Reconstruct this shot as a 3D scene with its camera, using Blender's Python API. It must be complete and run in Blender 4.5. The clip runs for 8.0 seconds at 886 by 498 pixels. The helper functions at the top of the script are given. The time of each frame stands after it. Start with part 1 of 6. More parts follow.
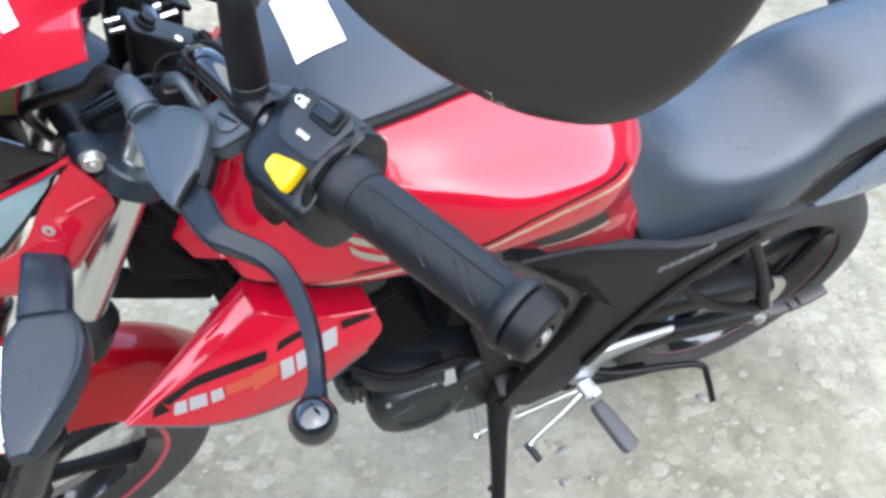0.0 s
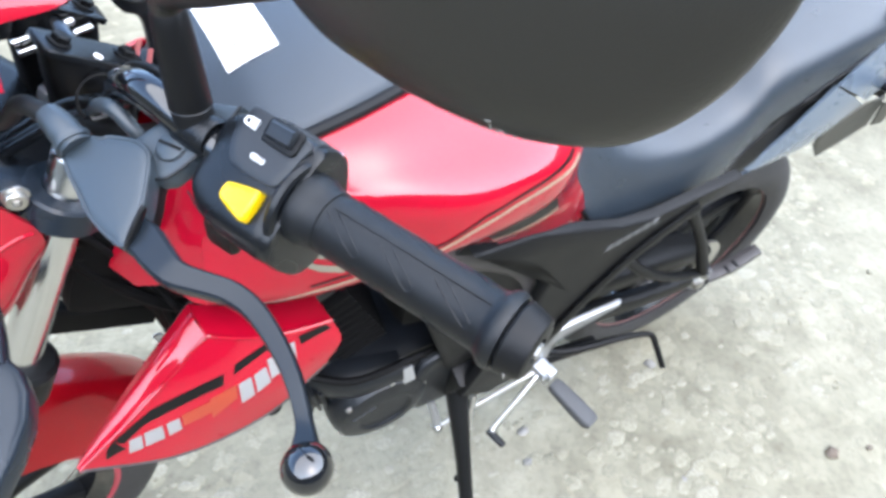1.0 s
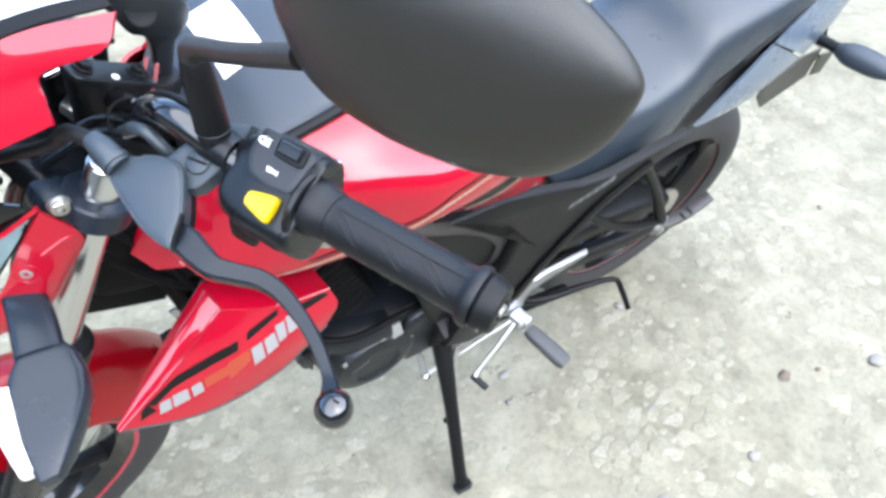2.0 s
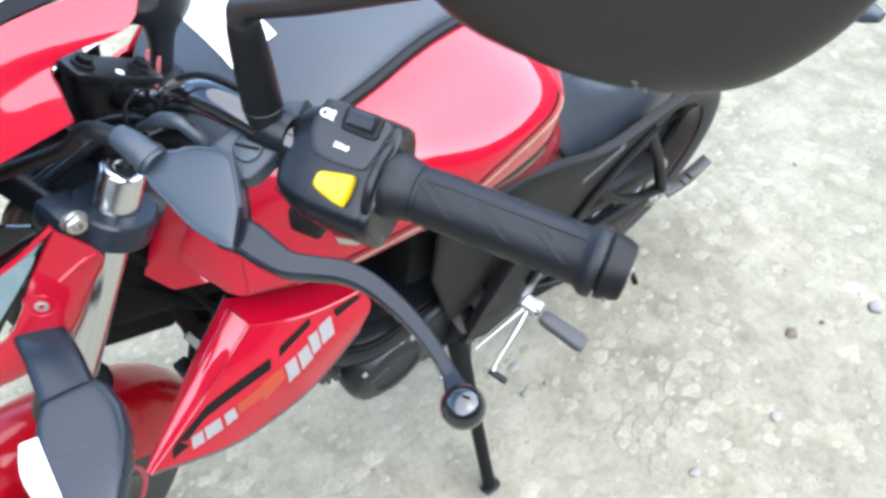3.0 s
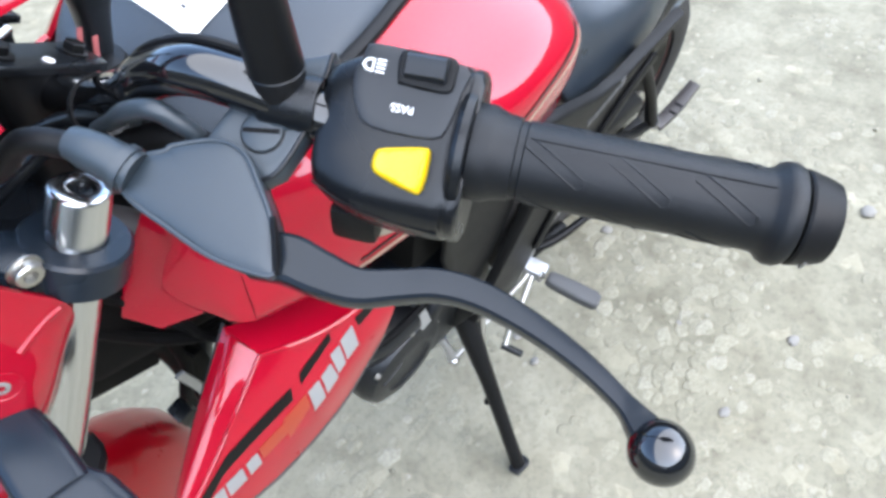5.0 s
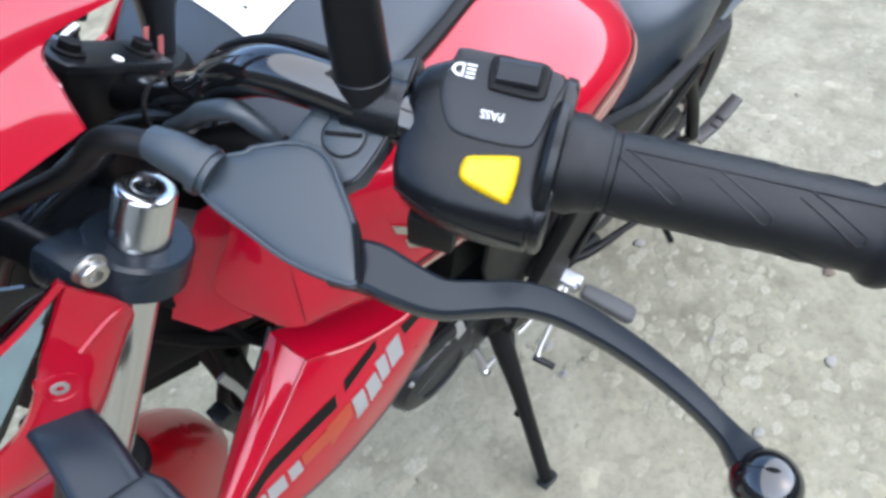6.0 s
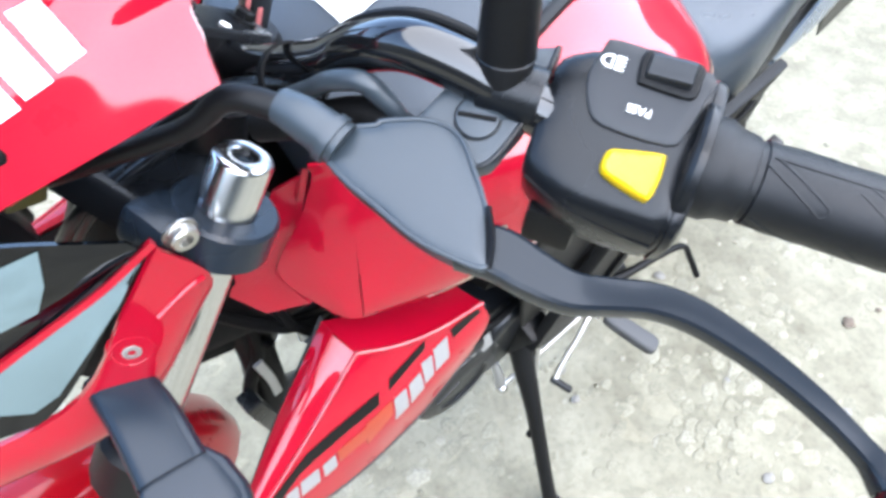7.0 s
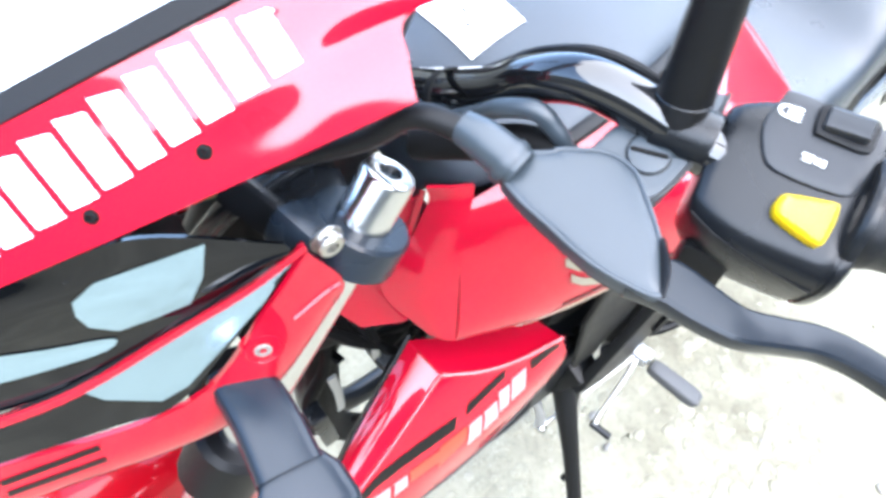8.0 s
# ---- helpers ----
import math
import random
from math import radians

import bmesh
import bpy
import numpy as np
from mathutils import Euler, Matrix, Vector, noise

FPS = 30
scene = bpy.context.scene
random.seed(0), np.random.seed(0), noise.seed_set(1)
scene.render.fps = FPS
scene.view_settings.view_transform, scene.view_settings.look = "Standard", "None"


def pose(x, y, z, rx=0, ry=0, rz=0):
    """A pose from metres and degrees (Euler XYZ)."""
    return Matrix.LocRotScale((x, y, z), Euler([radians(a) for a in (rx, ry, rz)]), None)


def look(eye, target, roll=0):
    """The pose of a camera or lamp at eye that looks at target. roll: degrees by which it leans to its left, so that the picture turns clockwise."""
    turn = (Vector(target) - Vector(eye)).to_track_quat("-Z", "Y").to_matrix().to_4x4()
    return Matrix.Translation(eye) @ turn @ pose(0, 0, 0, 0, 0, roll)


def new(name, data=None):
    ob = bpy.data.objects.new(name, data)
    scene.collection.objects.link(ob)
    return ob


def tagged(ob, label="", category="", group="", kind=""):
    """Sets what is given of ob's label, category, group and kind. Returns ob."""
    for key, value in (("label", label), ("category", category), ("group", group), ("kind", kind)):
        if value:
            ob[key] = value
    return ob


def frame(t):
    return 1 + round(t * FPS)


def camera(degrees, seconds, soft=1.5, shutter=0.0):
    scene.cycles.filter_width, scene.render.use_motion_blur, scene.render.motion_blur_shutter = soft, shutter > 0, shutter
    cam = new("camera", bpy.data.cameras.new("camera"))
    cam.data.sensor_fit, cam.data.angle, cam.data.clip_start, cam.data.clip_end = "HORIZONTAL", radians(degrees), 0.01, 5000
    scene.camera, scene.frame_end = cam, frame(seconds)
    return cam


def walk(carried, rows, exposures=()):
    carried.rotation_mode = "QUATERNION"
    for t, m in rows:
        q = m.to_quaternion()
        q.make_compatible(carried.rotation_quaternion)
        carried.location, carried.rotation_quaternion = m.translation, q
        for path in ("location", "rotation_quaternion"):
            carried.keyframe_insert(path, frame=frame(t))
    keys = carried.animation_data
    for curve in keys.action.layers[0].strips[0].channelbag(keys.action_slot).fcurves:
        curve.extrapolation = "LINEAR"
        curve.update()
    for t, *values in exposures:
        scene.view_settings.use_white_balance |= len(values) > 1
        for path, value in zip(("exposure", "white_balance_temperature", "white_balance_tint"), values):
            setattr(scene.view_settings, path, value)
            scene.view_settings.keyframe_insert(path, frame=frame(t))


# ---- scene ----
from mathutils.bvhtree import BVHTree

cam = camera(65.3, 8.0, soft=3.3, shutter=0.4)
PATH = [
    (0, (0.333, -0.834, 1.241), (0.974, 0.57, -0.031), 2.6),
    (0.5, (0.329, -0.812, 1.233), (1.044, 0.577, -0.016), 2.6),
    (1, (0.323, -0.803, 1.244), (1.126, 0.484, -0.06), 2.2),
    (1.2, (0.319, -0.812, 1.274), (1.146, 0.416, -0.071), 2.3),
    (1.3, (0.315, -0.818, 1.289), (1.139, 0.391, -0.075), 2.2),
    (1.5, (0.308, -0.836, 1.318), (1.122, 0.361, -0.062), 1.4),
    (2, (0.29, -0.85, 1.322), (1.098, 0.321, -0.084), 0.7),
    (3.3, (0.232, -0.754, 1.254), (1.159, 0.339, -0.141), -2.7),
    (3.5, (0.24, -0.741, 1.245), (1.119, 0.36, -0.175), -4.1),
    (4, (0.261, -0.69, 1.215), (1.077, 0.377, -0.267), -3.6),
    (4.2, (0.265, -0.679, 1.211), (1.13, 0.338, -0.278), -3.8),
    (5.3, (0.24, -0.66, 1.205), (1.212, 0.308, -0.25), -7.8),
    (5.5, (0.24, -0.655, 1.205), (1.202, 0.332, -0.245), -8.2),
    (5.9, (0.235, -0.643, 1.203), (1.178, 0.361, -0.247), -7.6),
    (6.5, (0.22, -0.624, 1.196), (1.17, 0.39, -0.243), -4.8),
    (7, (0.197, -0.606, 1.191), (1.166, 0.423, -0.225), -1.5),
    (7.5, (0.174, -0.593, 1.188), (1.147, 0.455, -0.21), -0.8),
    (8, (0.143, -0.575, 1.194), (1.126, 0.538, -0.146), 2.4),
]
walk(cam, [(t, look(eye, target, roll)) for t, eye, target, roll in PATH],
     exposures=[(0.0, 2.87), (1.0, 3.04), (1.5, 2.88), (2.0, 3.06), (3.5, 2.92), (4.0, 2.89), (5.5, 2.67), (6.0, 2.52), (6.5, 2.73), (7.0, 3.20), (7.5, 3.54), (8.0, 3.74)])

# ---- light ----
SUN_ELEVATION, SUN_ROTATION = radians(42), radians(171)
world = bpy.data.worlds.new("world")
scene.world = world
world.use_nodes = True
wn = world.node_tree.nodes
sky = wn.new("ShaderNodeTexSky")
sky.sky_type = 'NISHITA'
sky.sun_disc = False
sky.sun_elevation, sky.sun_rotation = SUN_ELEVATION, SUN_ROTATION
sky.air_density, sky.dust_density, sky.ozone_density = 1.0, 0.6, 1.0
wn["Background"].inputs["Strength"].default_value = 0.15
world.node_tree.links.new(sky.outputs[0], wn["Background"].inputs["Color"])
sun_data = bpy.data.lights.new("sun", 'SUN')
sun_data.energy, sun_data.angle, sun_data.color = 1.75, radians(148), (1.0, 0.96, 0.89)
sun = new("sun", sun_data)
sun_way = Vector((math.sin(SUN_ROTATION) * math.cos(SUN_ELEVATION), math.cos(SUN_ROTATION) * math.cos(SUN_ELEVATION), math.sin(SUN_ELEVATION)))
sun.matrix_world = look(sun_way * 20, (0, 0, 0))


# ---- materials ----
def material(name, colour, rough=0.5, metal=0.0, coat=0.0, grain=0.0, scale=200.0, bump=0.0, rough_var=0.1, spec=0.5, wear=0.0):
    m = bpy.data.materials.new(name)
    m.use_nodes = True
    nt = m.node_tree
    n, l = nt.nodes, nt.links
    b = n["Principled BSDF"]
    b.inputs["Base Color"].default_value = (*colour, 1)
    b.inputs["Roughness"].default_value = rough
    b.inputs["Metallic"].default_value = metal
    b.inputs["Coat Weight"].default_value = coat
    b.inputs["Coat Roughness"].default_value = 0.04
    b.inputs["Coat IOR"].default_value = 1.52
    b.inputs["Specular IOR Level"].default_value = spec
    tc = n.new("ShaderNodeTexCoord")
    fine = n.new("ShaderNodeTexNoise")
    fine.inputs["Scale"].default_value = scale
    fine.inputs["Detail"].default_value = 4
    wide = n.new("ShaderNodeTexNoise")
    wide.inputs["Scale"].default_value = 14.0
    wide.inputs["Detail"].default_value = 5
    l.new(tc.outputs["Object"], fine.inputs["Vector"])
    l.new(tc.outputs["Object"], wide.inputs["Vector"])
    if grain:
        mix = n.new("ShaderNodeMix")
        mix.data_type = 'RGBA'
        mix.inputs[6].default_value = (*[c * (1 - grain) for c in colour], 1)
        mix.inputs[7].default_value = (*[min(1, c * (1 + grain) + wear) for c in colour], 1)
        l.new(wide.outputs["Fac"], mix.inputs[0])
        l.new(mix.outputs[2], b.inputs["Base Color"])
    if rough_var:
        mr = n.new("ShaderNodeMapRange")
        mr.inputs["From Min"].default_value, mr.inputs["From Max"].default_value = 0.3, 0.7
        mr.inputs["To Min"].default_value = max(0.02, rough * (1 - rough_var))
        mr.inputs["To Max"].default_value = min(1, rough * (1 + rough_var))
        l.new(wide.outputs["Fac"], mr.inputs["Value"])
        l.new(mr.outputs[0], b.inputs["Roughness"])
    if bump:
        bp = n.new("ShaderNodeBump")
        bp.inputs["Strength"].default_value = bump
        bp.inputs["Distance"].default_value = 0.0006
        l.new(fine.outputs["Fac"], bp.inputs["Height"])
        l.new(bp.outputs[0], b.inputs["Normal"])
    return m


RED = material("red_paint", (0.275, 0.0016, 0.0125), 0.30, coat=1.0, grain=0.06, scale=900, bump=0.0, spec=0.05)
DEEP_RED = material("red_paint_fender", (0.215, 0.00077, 0.00462), 0.3, coat=0.5, grain=0.08, spec=0.15)
BLACK = material("black_plastic", (0.00385, 0.004081, 0.00462), 0.42, grain=0.25, scale=1500, bump=0.25, spec=0.18)
FACE = material("matt_face_plastic", (0.0120, 0.0142, 0.0175), 0.36, grain=0.12, scale=1500, bump=0.2, spec=0.34)
SATIN = material("satin_black_plastic", (0.00462, 0.005544, 0.00693), 0.27, grain=0.2, scale=1400, bump=0.2, spec=0.29)
COVER = material("matt_tank_plastic", (0.0255, 0.0335, 0.0435), 0.46, grain=0.2, scale=1600, bump=0.35, spec=0.38)
GLOSS = material("gloss_black", (0.00385, 0.004235, 0.005005), 0.10, coat=0.6, grain=0.2)
LEVER = material("black_anodised_lever", (0.0075, 0.0105, 0.0145), 0.22, coat=0.08, grain=0.2, scale=900, bump=0.12, spec=0.25)
RUBBER = material("grip_rubber", (0.0046, 0.0056, 0.0070), 0.38, grain=0.25, scale=1800, bump=0.45, spec=0.27)
BOOT = material("rubber_boot", (0.0205, 0.0285, 0.0360), 0.37, grain=0.12, scale=1300, bump=0.2, spec=0.48)
TYRE = material("tyre_rubber", (0.01694, 0.01656, 0.01617), 0.75, grain=0.4, scale=700, bump=0.5, wear=0.01)
VINYL = material("seat_vinyl", (0.0185, 0.0250, 0.0330), 0.29, grain=0.2, scale=1100, bump=0.5, spec=0.46)
CHROME = material("chrome", (0.6006, 0.6006, 0.6006), 0.2, metal=1.0, grain=0.04)
STEEL = material("zinc_steel", (0.50, 0.49, 0.46), 0.35, metal=1.0, grain=0.3, scale=600, bump=0.3)
ALU = material("cast_aluminium", (0.46, 0.47, 0.49), 0.42, metal=0.9, grain=0.15, scale=700, bump=0.3)
ENGINE = material("black_engine_enamel", (0.0034, 0.0046, 0.0066), 0.33, grain=0.4, scale=500, bump=0.5, wear=0.003, spec=0.38)
YELLOW = material("yellow_plastic", (0.539, 0.3619, 0), 0.38, grain=0.06, scale=900, bump=0.1)
FADED = material("faded_silver_print", (0.075, 0.077, 0.08), 0.5, grain=0.2)
WHITE = material("white_print", (0.80, 0.80, 0.79), 0.45, grain=0.04)
PAPER = material("white_label_paper", (0.86, 0.86, 0.83), 0.55, grain=0.04)
SILVER = material("silver_decal", (0.2079, 0.2079, 0.2041), 0.4, grain=0.15, scale=700, bump=0.1)
DECAL = material("black_decal", (0.00308, 0.002926, 0.002926), 0.35, coat=0.15, grain=0.2, spec=0.2)
ORANGE = material("orange_decal", (0.2618, 0.02695, 0.00924), 0.3, coat=0.6, grain=0.15)
BEIGE = material("sand_decal", (0.2541, 0.1771, 0.1232), 0.35, coat=0.6, grain=0.1)
AMBER = material("olive_bracket", (0.04235, 0.03696, 0.01078), 0.4, grain=0.2)
GREY = material("grey_plastic", (0.154, 0.1502, 0.1386), 0.5, grain=0.2)
DULL_STRIPE = material("faded_rim_tape", (0.1309, 0.06545, 0.0616), 0.5, grain=0.2)
RED_STRIPE = material("red_rim_tape", (0.308, 0.02695, 0.0462), 0.35, grain=0.1)
MIRROR = material("smoked_screen", (0.4235, 0.462, 0.5082), 0.07, metal=1.0, grain=0.06)
SIGNAL = material("blue_grey_plastic", (0.0080, 0.0125, 0.0190), 0.26, grain=0.12, scale=1400, bump=0.15, spec=0.30)
PERCH = material("satin_black_casting", (0.02618, 0.03465, 0.04235), 0.36, grain=0.15, scale=900, bump=0.2, spec=0.38)
# Pale blue metal for the sky reflections painted on the gloss black lamp.
SKY_SHEEN = material("sky_sheen_metal", (0.41, 0.57, 0.71), 0.14, metal=1.0, grain=0.05)
# Darker, duller copy of BLACK: the shade among deep parts put into colour.
DARK = material("deep_shade_black", (0.00231, 0.00231, 0.002541), 0.65, grain=0.4, scale=500, bump=0.4, spec=0.12)
SHELL = material("textured_mirror_plastic", (0.0125, 0.0120, 0.0102), 0.38, grain=0.12, scale=1500, bump=0.3, spec=0.42)
WORN = material("dusty_rubber", (0.04235, 0.04389, 0.0462), 0.6, grain=0.2, scale=900, bump=0.4)
RIBBON = material("faded_red_cloth", (0.3234, 0.0847, 0.0847), 0.8, grain=0.15, scale=1500, bump=0.4)
LENS = material("black_lamp_glass", (0.0012, 0.0015, 0.0022), 0.05, grain=0.1, spec=0.5)
TAIL = material("blue_grey_tail_plastic", (0.0847, 0.1116, 0.1463), 0.28, coat=0.4, grain=0.08)
OLIVE = material("dull_olive_plastic", (0.0462, 0.04466, 0.03542), 0.6, grain=0.2, scale=600, bump=0.3)
TRIM = material("dark_grey_trim", (0.0385, 0.03465, 0.03465), 0.5, grain=0.2)
PEARL = material("pale_metallic_badge", (0.3234, 0.308, 0.2541), 0.3, metal=0.7, grain=0.1)
GLASS = material("mirror_glass", (0.85, 0.86, 0.87), 0.02, metal=1.0, rough_var=0)


def ground_material():
    m = bpy.data.materials.new("packed_gravel")
    m.use_nodes = True
    nt = m.node_tree
    n, l = nt.nodes, nt.links
    b = n["Principled BSDF"]
    b.inputs["Roughness"].default_value = 0.9
    tc = n.new("ShaderNodeTexCoord")

    def noise_tex(scale, detail=6, rough=0.6):
        t = n.new("ShaderNodeTexNoise")
        t.inputs["Scale"].default_value, t.inputs["Detail"].default_value, t.inputs["Roughness"].default_value = scale, detail, rough
        l.new(tc.outputs["Object"], t.inputs["Vector"])
        return t

    def ramp(src, stops):
        r = n.new("ShaderNodeValToRGB")
        while len(r.color_ramp.elements) < len(stops):
            r.color_ramp.elements.new(0.5)
        for e, (p, c) in zip(r.color_ramp.elements, stops):
            e.position, e.color = p, (*c, 1)
        l.new(src, r.inputs[0])
        return r

    broad, mid, fine = noise_tex(1.6), noise_tex(9), noise_tex(70, 8, 0.7)
    warp = n.new("ShaderNodeVectorMath")
    warp.operation = 'MULTIPLY_ADD'
    w2 = noise_tex(16, 3)
    l.new(w2.outputs["Color"], warp.inputs[0])
    warp.inputs[1].default_value = (0.035, 0.035, 0.035)
    l.new(tc.outputs["Object"], warp.inputs[2])
    cells = n.new("ShaderNodeTexVoronoi")
    cells.inputs["Scale"].default_value = 24
    l.new(warp.outputs[0], cells.inputs["Vector"])
    edge = n.new("ShaderNodeTexVoronoi")
    edge.feature = 'DISTANCE_TO_EDGE'
    edge.inputs["Scale"].default_value = 24
    l.new(warp.outputs[0], edge.inputs["Vector"])
    base = ramp(broad.outputs["Fac"], [(0.30, (0.1544, 0.1461, 0.1060)), (0.55, (0.2071, 0.1970, 0.1472)), (0.75, (0.2629, 0.2512, 0.1916))])
    dirt = ramp(mid.outputs["Fac"], [(0.35, (0.62, 0.60, 0.57)), (0.6, (1.0, 1.0, 1.0))])
    grit = ramp(fine.outputs["Fac"], [(0.33, (0.72, 0.71, 0.69)), (0.5, (1.0, 1.0, 1.0)), (0.7, (1.12, 1.12, 1.1))])
    stone = ramp(cells.outputs["Color"], [(0.3, (0.86, 0.86, 0.85)), (0.75, (1.0, 1.0, 1.0)), (0.92, (1.22, 1.21, 1.19))])
    out = base.outputs[0]
    for layer, amount in ((dirt, 0.7), (grit, 0.75), (stone, 0.85)):
        mx = n.new("ShaderNodeMix")
        mx.data_type, mx.blend_type = 'RGBA', 'MULTIPLY'
        mx.inputs[0].default_value = amount
        l.new(out, mx.inputs[6])
        l.new(layer.outputs[0], mx.inputs[7])
        out = mx.outputs[2]
    l.new(out, b.inputs["Base Color"])
    lift = n.new("ShaderNodeMapRange")
    lift.inputs["From Max"].default_value = 0.25
    l.new(edge.outputs["Distance"], lift.inputs["Value"])
    total = n.new("ShaderNodeMath")
    total.operation = 'MULTIPLY_ADD'
    l.new(fine.outputs["Fac"], total.inputs[0])
    total.inputs[1].default_value = 0.9
    l.new(lift.outputs[0], total.inputs[2])
    bp = n.new("ShaderNodeBump")
    bp.inputs["Strength"].default_value, bp.inputs["Distance"].default_value = 0.22, 0.003
    l.new(total.outputs[0], bp.inputs["Height"])
    l.new(bp.outputs[0], b.inputs["Normal"])
    return m


def pebble_material():
    m = bpy.data.materials.new("mixed_pale_stones")
    m.use_nodes = True
    n, l = m.node_tree.nodes, m.node_tree.links
    b = n["Principled BSDF"]
    b.inputs["Roughness"].default_value = 0.85
    geo = n.new("ShaderNodeNewGeometry")
    tone = n.new("ShaderNodeValToRGB")
    for e, (at, c) in zip([tone.color_ramp.elements[0], tone.color_ramp.elements.new(0.35), tone.color_ramp.elements.new(0.8), tone.color_ramp.elements[-1]],
                          ((0.0, (0.1679, 0.1590, 0.1171)), (0.35, (0.1830, 0.1732, 0.1265)), (0.8, (0.2165, 0.2059, 0.1533)), (1.0, (0.2313, 0.2210, 0.1716)))):
        e.position, e.color = at, (*c, 1)
    l.new(geo.outputs["Random Per Island"], tone.inputs[0])
    tc = n.new("ShaderNodeTexCoord")
    grit = n.new("ShaderNodeTexNoise")
    grit.inputs["Scale"].default_value, grit.inputs["Detail"].default_value = 160, 6
    l.new(tc.outputs["Object"], grit.inputs["Vector"])
    mr = n.new("ShaderNodeMapRange")
    mr.inputs["From Min"].default_value, mr.inputs["From Max"].default_value = 0.3, 0.7
    mr.inputs["To Min"].default_value, mr.inputs["To Max"].default_value = 0.75, 1.12
    l.new(grit.outputs["Fac"], mr.inputs["Value"])
    mx = n.new("ShaderNodeMix")
    mx.data_type, mx.blend_type = 'RGBA', 'MULTIPLY'
    mx.inputs[0].default_value = 1.0
    l.new(tone.outputs[0], mx.inputs[6])
    l.new(mr.outputs[0], mx.inputs[7])
    l.new(mx.outputs[2], b.inputs["Base Color"])
    bp = n.new("ShaderNodeBump")
    bp.inputs["Strength"].default_value, bp.inputs["Distance"].default_value = 0.25, 0.0012
    l.new(grit.outputs["Fac"], bp.inputs["Height"])
    l.new(bp.outputs[0], b.inputs["Normal"])
    return m


PEBBLES = pebble_material()
GROUND = ground_material()
STONE = material("pale_stone", (0.1848, 0.1786, 0.1632), 0.85, grain=0.35, scale=300, bump=0.6)
WALL = material("dark_unseen_wall", (0.0847, 0.08855, 0.08085), 0.85, grain=0.35, scale=60, bump=0.5)
BROWN_STONE = material("brown_stone", (0.1001, 0.077, 0.05775), 0.8, grain=0.4, scale=300, bump=0.6)


# ---- mesh tools ----
def V(*a):
    return Vector(a)


def part(name, bm, mat, parent, label="", m=None, angle=38):
    """Links a bmesh as one mesh object under a thing or a part."""
    if m is not None:
        bm.transform(m)
    bmesh.ops.recalc_face_normals(bm, faces=bm.faces)
    me = bpy.data.meshes.new(name)
    bm.to_mesh(me)
    bm.free()
    me.polygons.foreach_set("use_smooth", [True] * len(me.polygons))
    me.set_sharp_from_angle(angle=radians(angle))
    me.materials.append(mat)
    ob = new(name, me)
    ob.parent = parent
    if label:
        tagged(ob, label=label)
    return ob


def curve(points, k):
    """A smooth line through points, k steps for each span (Catmull-Rom)."""
    p = [Vector(q) for q in points]
    p = [p[0] * 2 - p[1]] + p + [p[-1] * 2 - p[-2]]
    out = []
    for a, b, c, d in zip(p, p[1:], p[2:], p[3:]):
        for i in range(k):
            t = i / k
            out.append(0.5 * ((2 * b) + (c - a) * t + (2 * a - 5 * b + 4 * c - d) * t * t + (3 * b - a - 3 * c + d) * t ** 3))
    return out + [p[-2]]


def skin(bm, rings, closed=True, caps=True):
    rows = [[bm.verts.new(p) for p in ring] for ring in rings]
    for a, b in zip(rows, rows[1:]):
        n = len(a)
        for i in range(n if closed else n - 1):
            bm.faces.new((a[i], a[(i + 1) % n], b[(i + 1) % n], b[i]))
    if caps and closed:
        bm.faces.new(rows[0][::-1])
        bm.faces.new(rows[-1])
    return rows


def sweep(points, radii, n=14, k=6, up=(0, 0, 1), power=2.0, smooth=True, bm=None):
    """A bar along a line; radii: one number, or a (side, up) pair for each point."""
    bm = bm or bmesh.new()
    if not isinstance(radii, (list, tuple)):
        radii = [radii] * len(points)
    pairs = [r if isinstance(r, (list, tuple)) else (r, r) for r in radii]
    line = curve(points, k) if smooth else [Vector(p) for p in points]
    rad = curve([V(a, b, 0) for a, b in pairs], k) if smooth else [V(a, b, 0) for a, b in pairs]
    rings = []
    side = None
    for i, p in enumerate(line):
        way = (line[min(i + 1, len(line) - 1)] - line[max(i - 1, 0)]).normalized()
        if side is None:
            side = way.cross(Vector(up))
        side = (side - way * side.dot(way)).normalized()
        top = side.cross(way)
        ring = []
        for j in range(n):
            a = 2 * math.pi * j / n
            c, s = math.cos(a), math.sin(a)
            c, s = math.copysign(abs(c) ** (2 / power), c), math.copysign(abs(s) ** (2 / power), s)
            ring.append(p + side * c * rad[i].x + top * s * rad[i].y)
        rings.append(ring)
    skin(bm, rings)
    return bm


def blade(points, halves, up, k=6):
    """A forged blade: a flat top and bottom with bevelled edges, along a line."""
    line = curve(points, k)
    rad = curve([V(a, b, 0) for a, b in halves], k)
    shape = ((-1, -0.55), (-0.94, -0.85), (-0.7, -1), (0.7, -1), (0.94, -0.85), (1, -0.55), (1, 0.42), (0.95, 0.78), (0.76, 1), (0, 1.03), (-0.76, 1), (-0.95, 0.78), (-1, 0.42))
    rings = []
    for i, p in enumerate(line):
        way = (line[min(i + 1, len(line) - 1)] - line[max(i - 1, 0)]).normalized()
        side = way.cross(Vector(up)).normalized()
        top = side.cross(way)
        rings.append([p + side * x * rad[i].x + top * y * rad[i].y for x, y in shape])
    bm = bmesh.new()
    skin(bm, rings)
    return bm


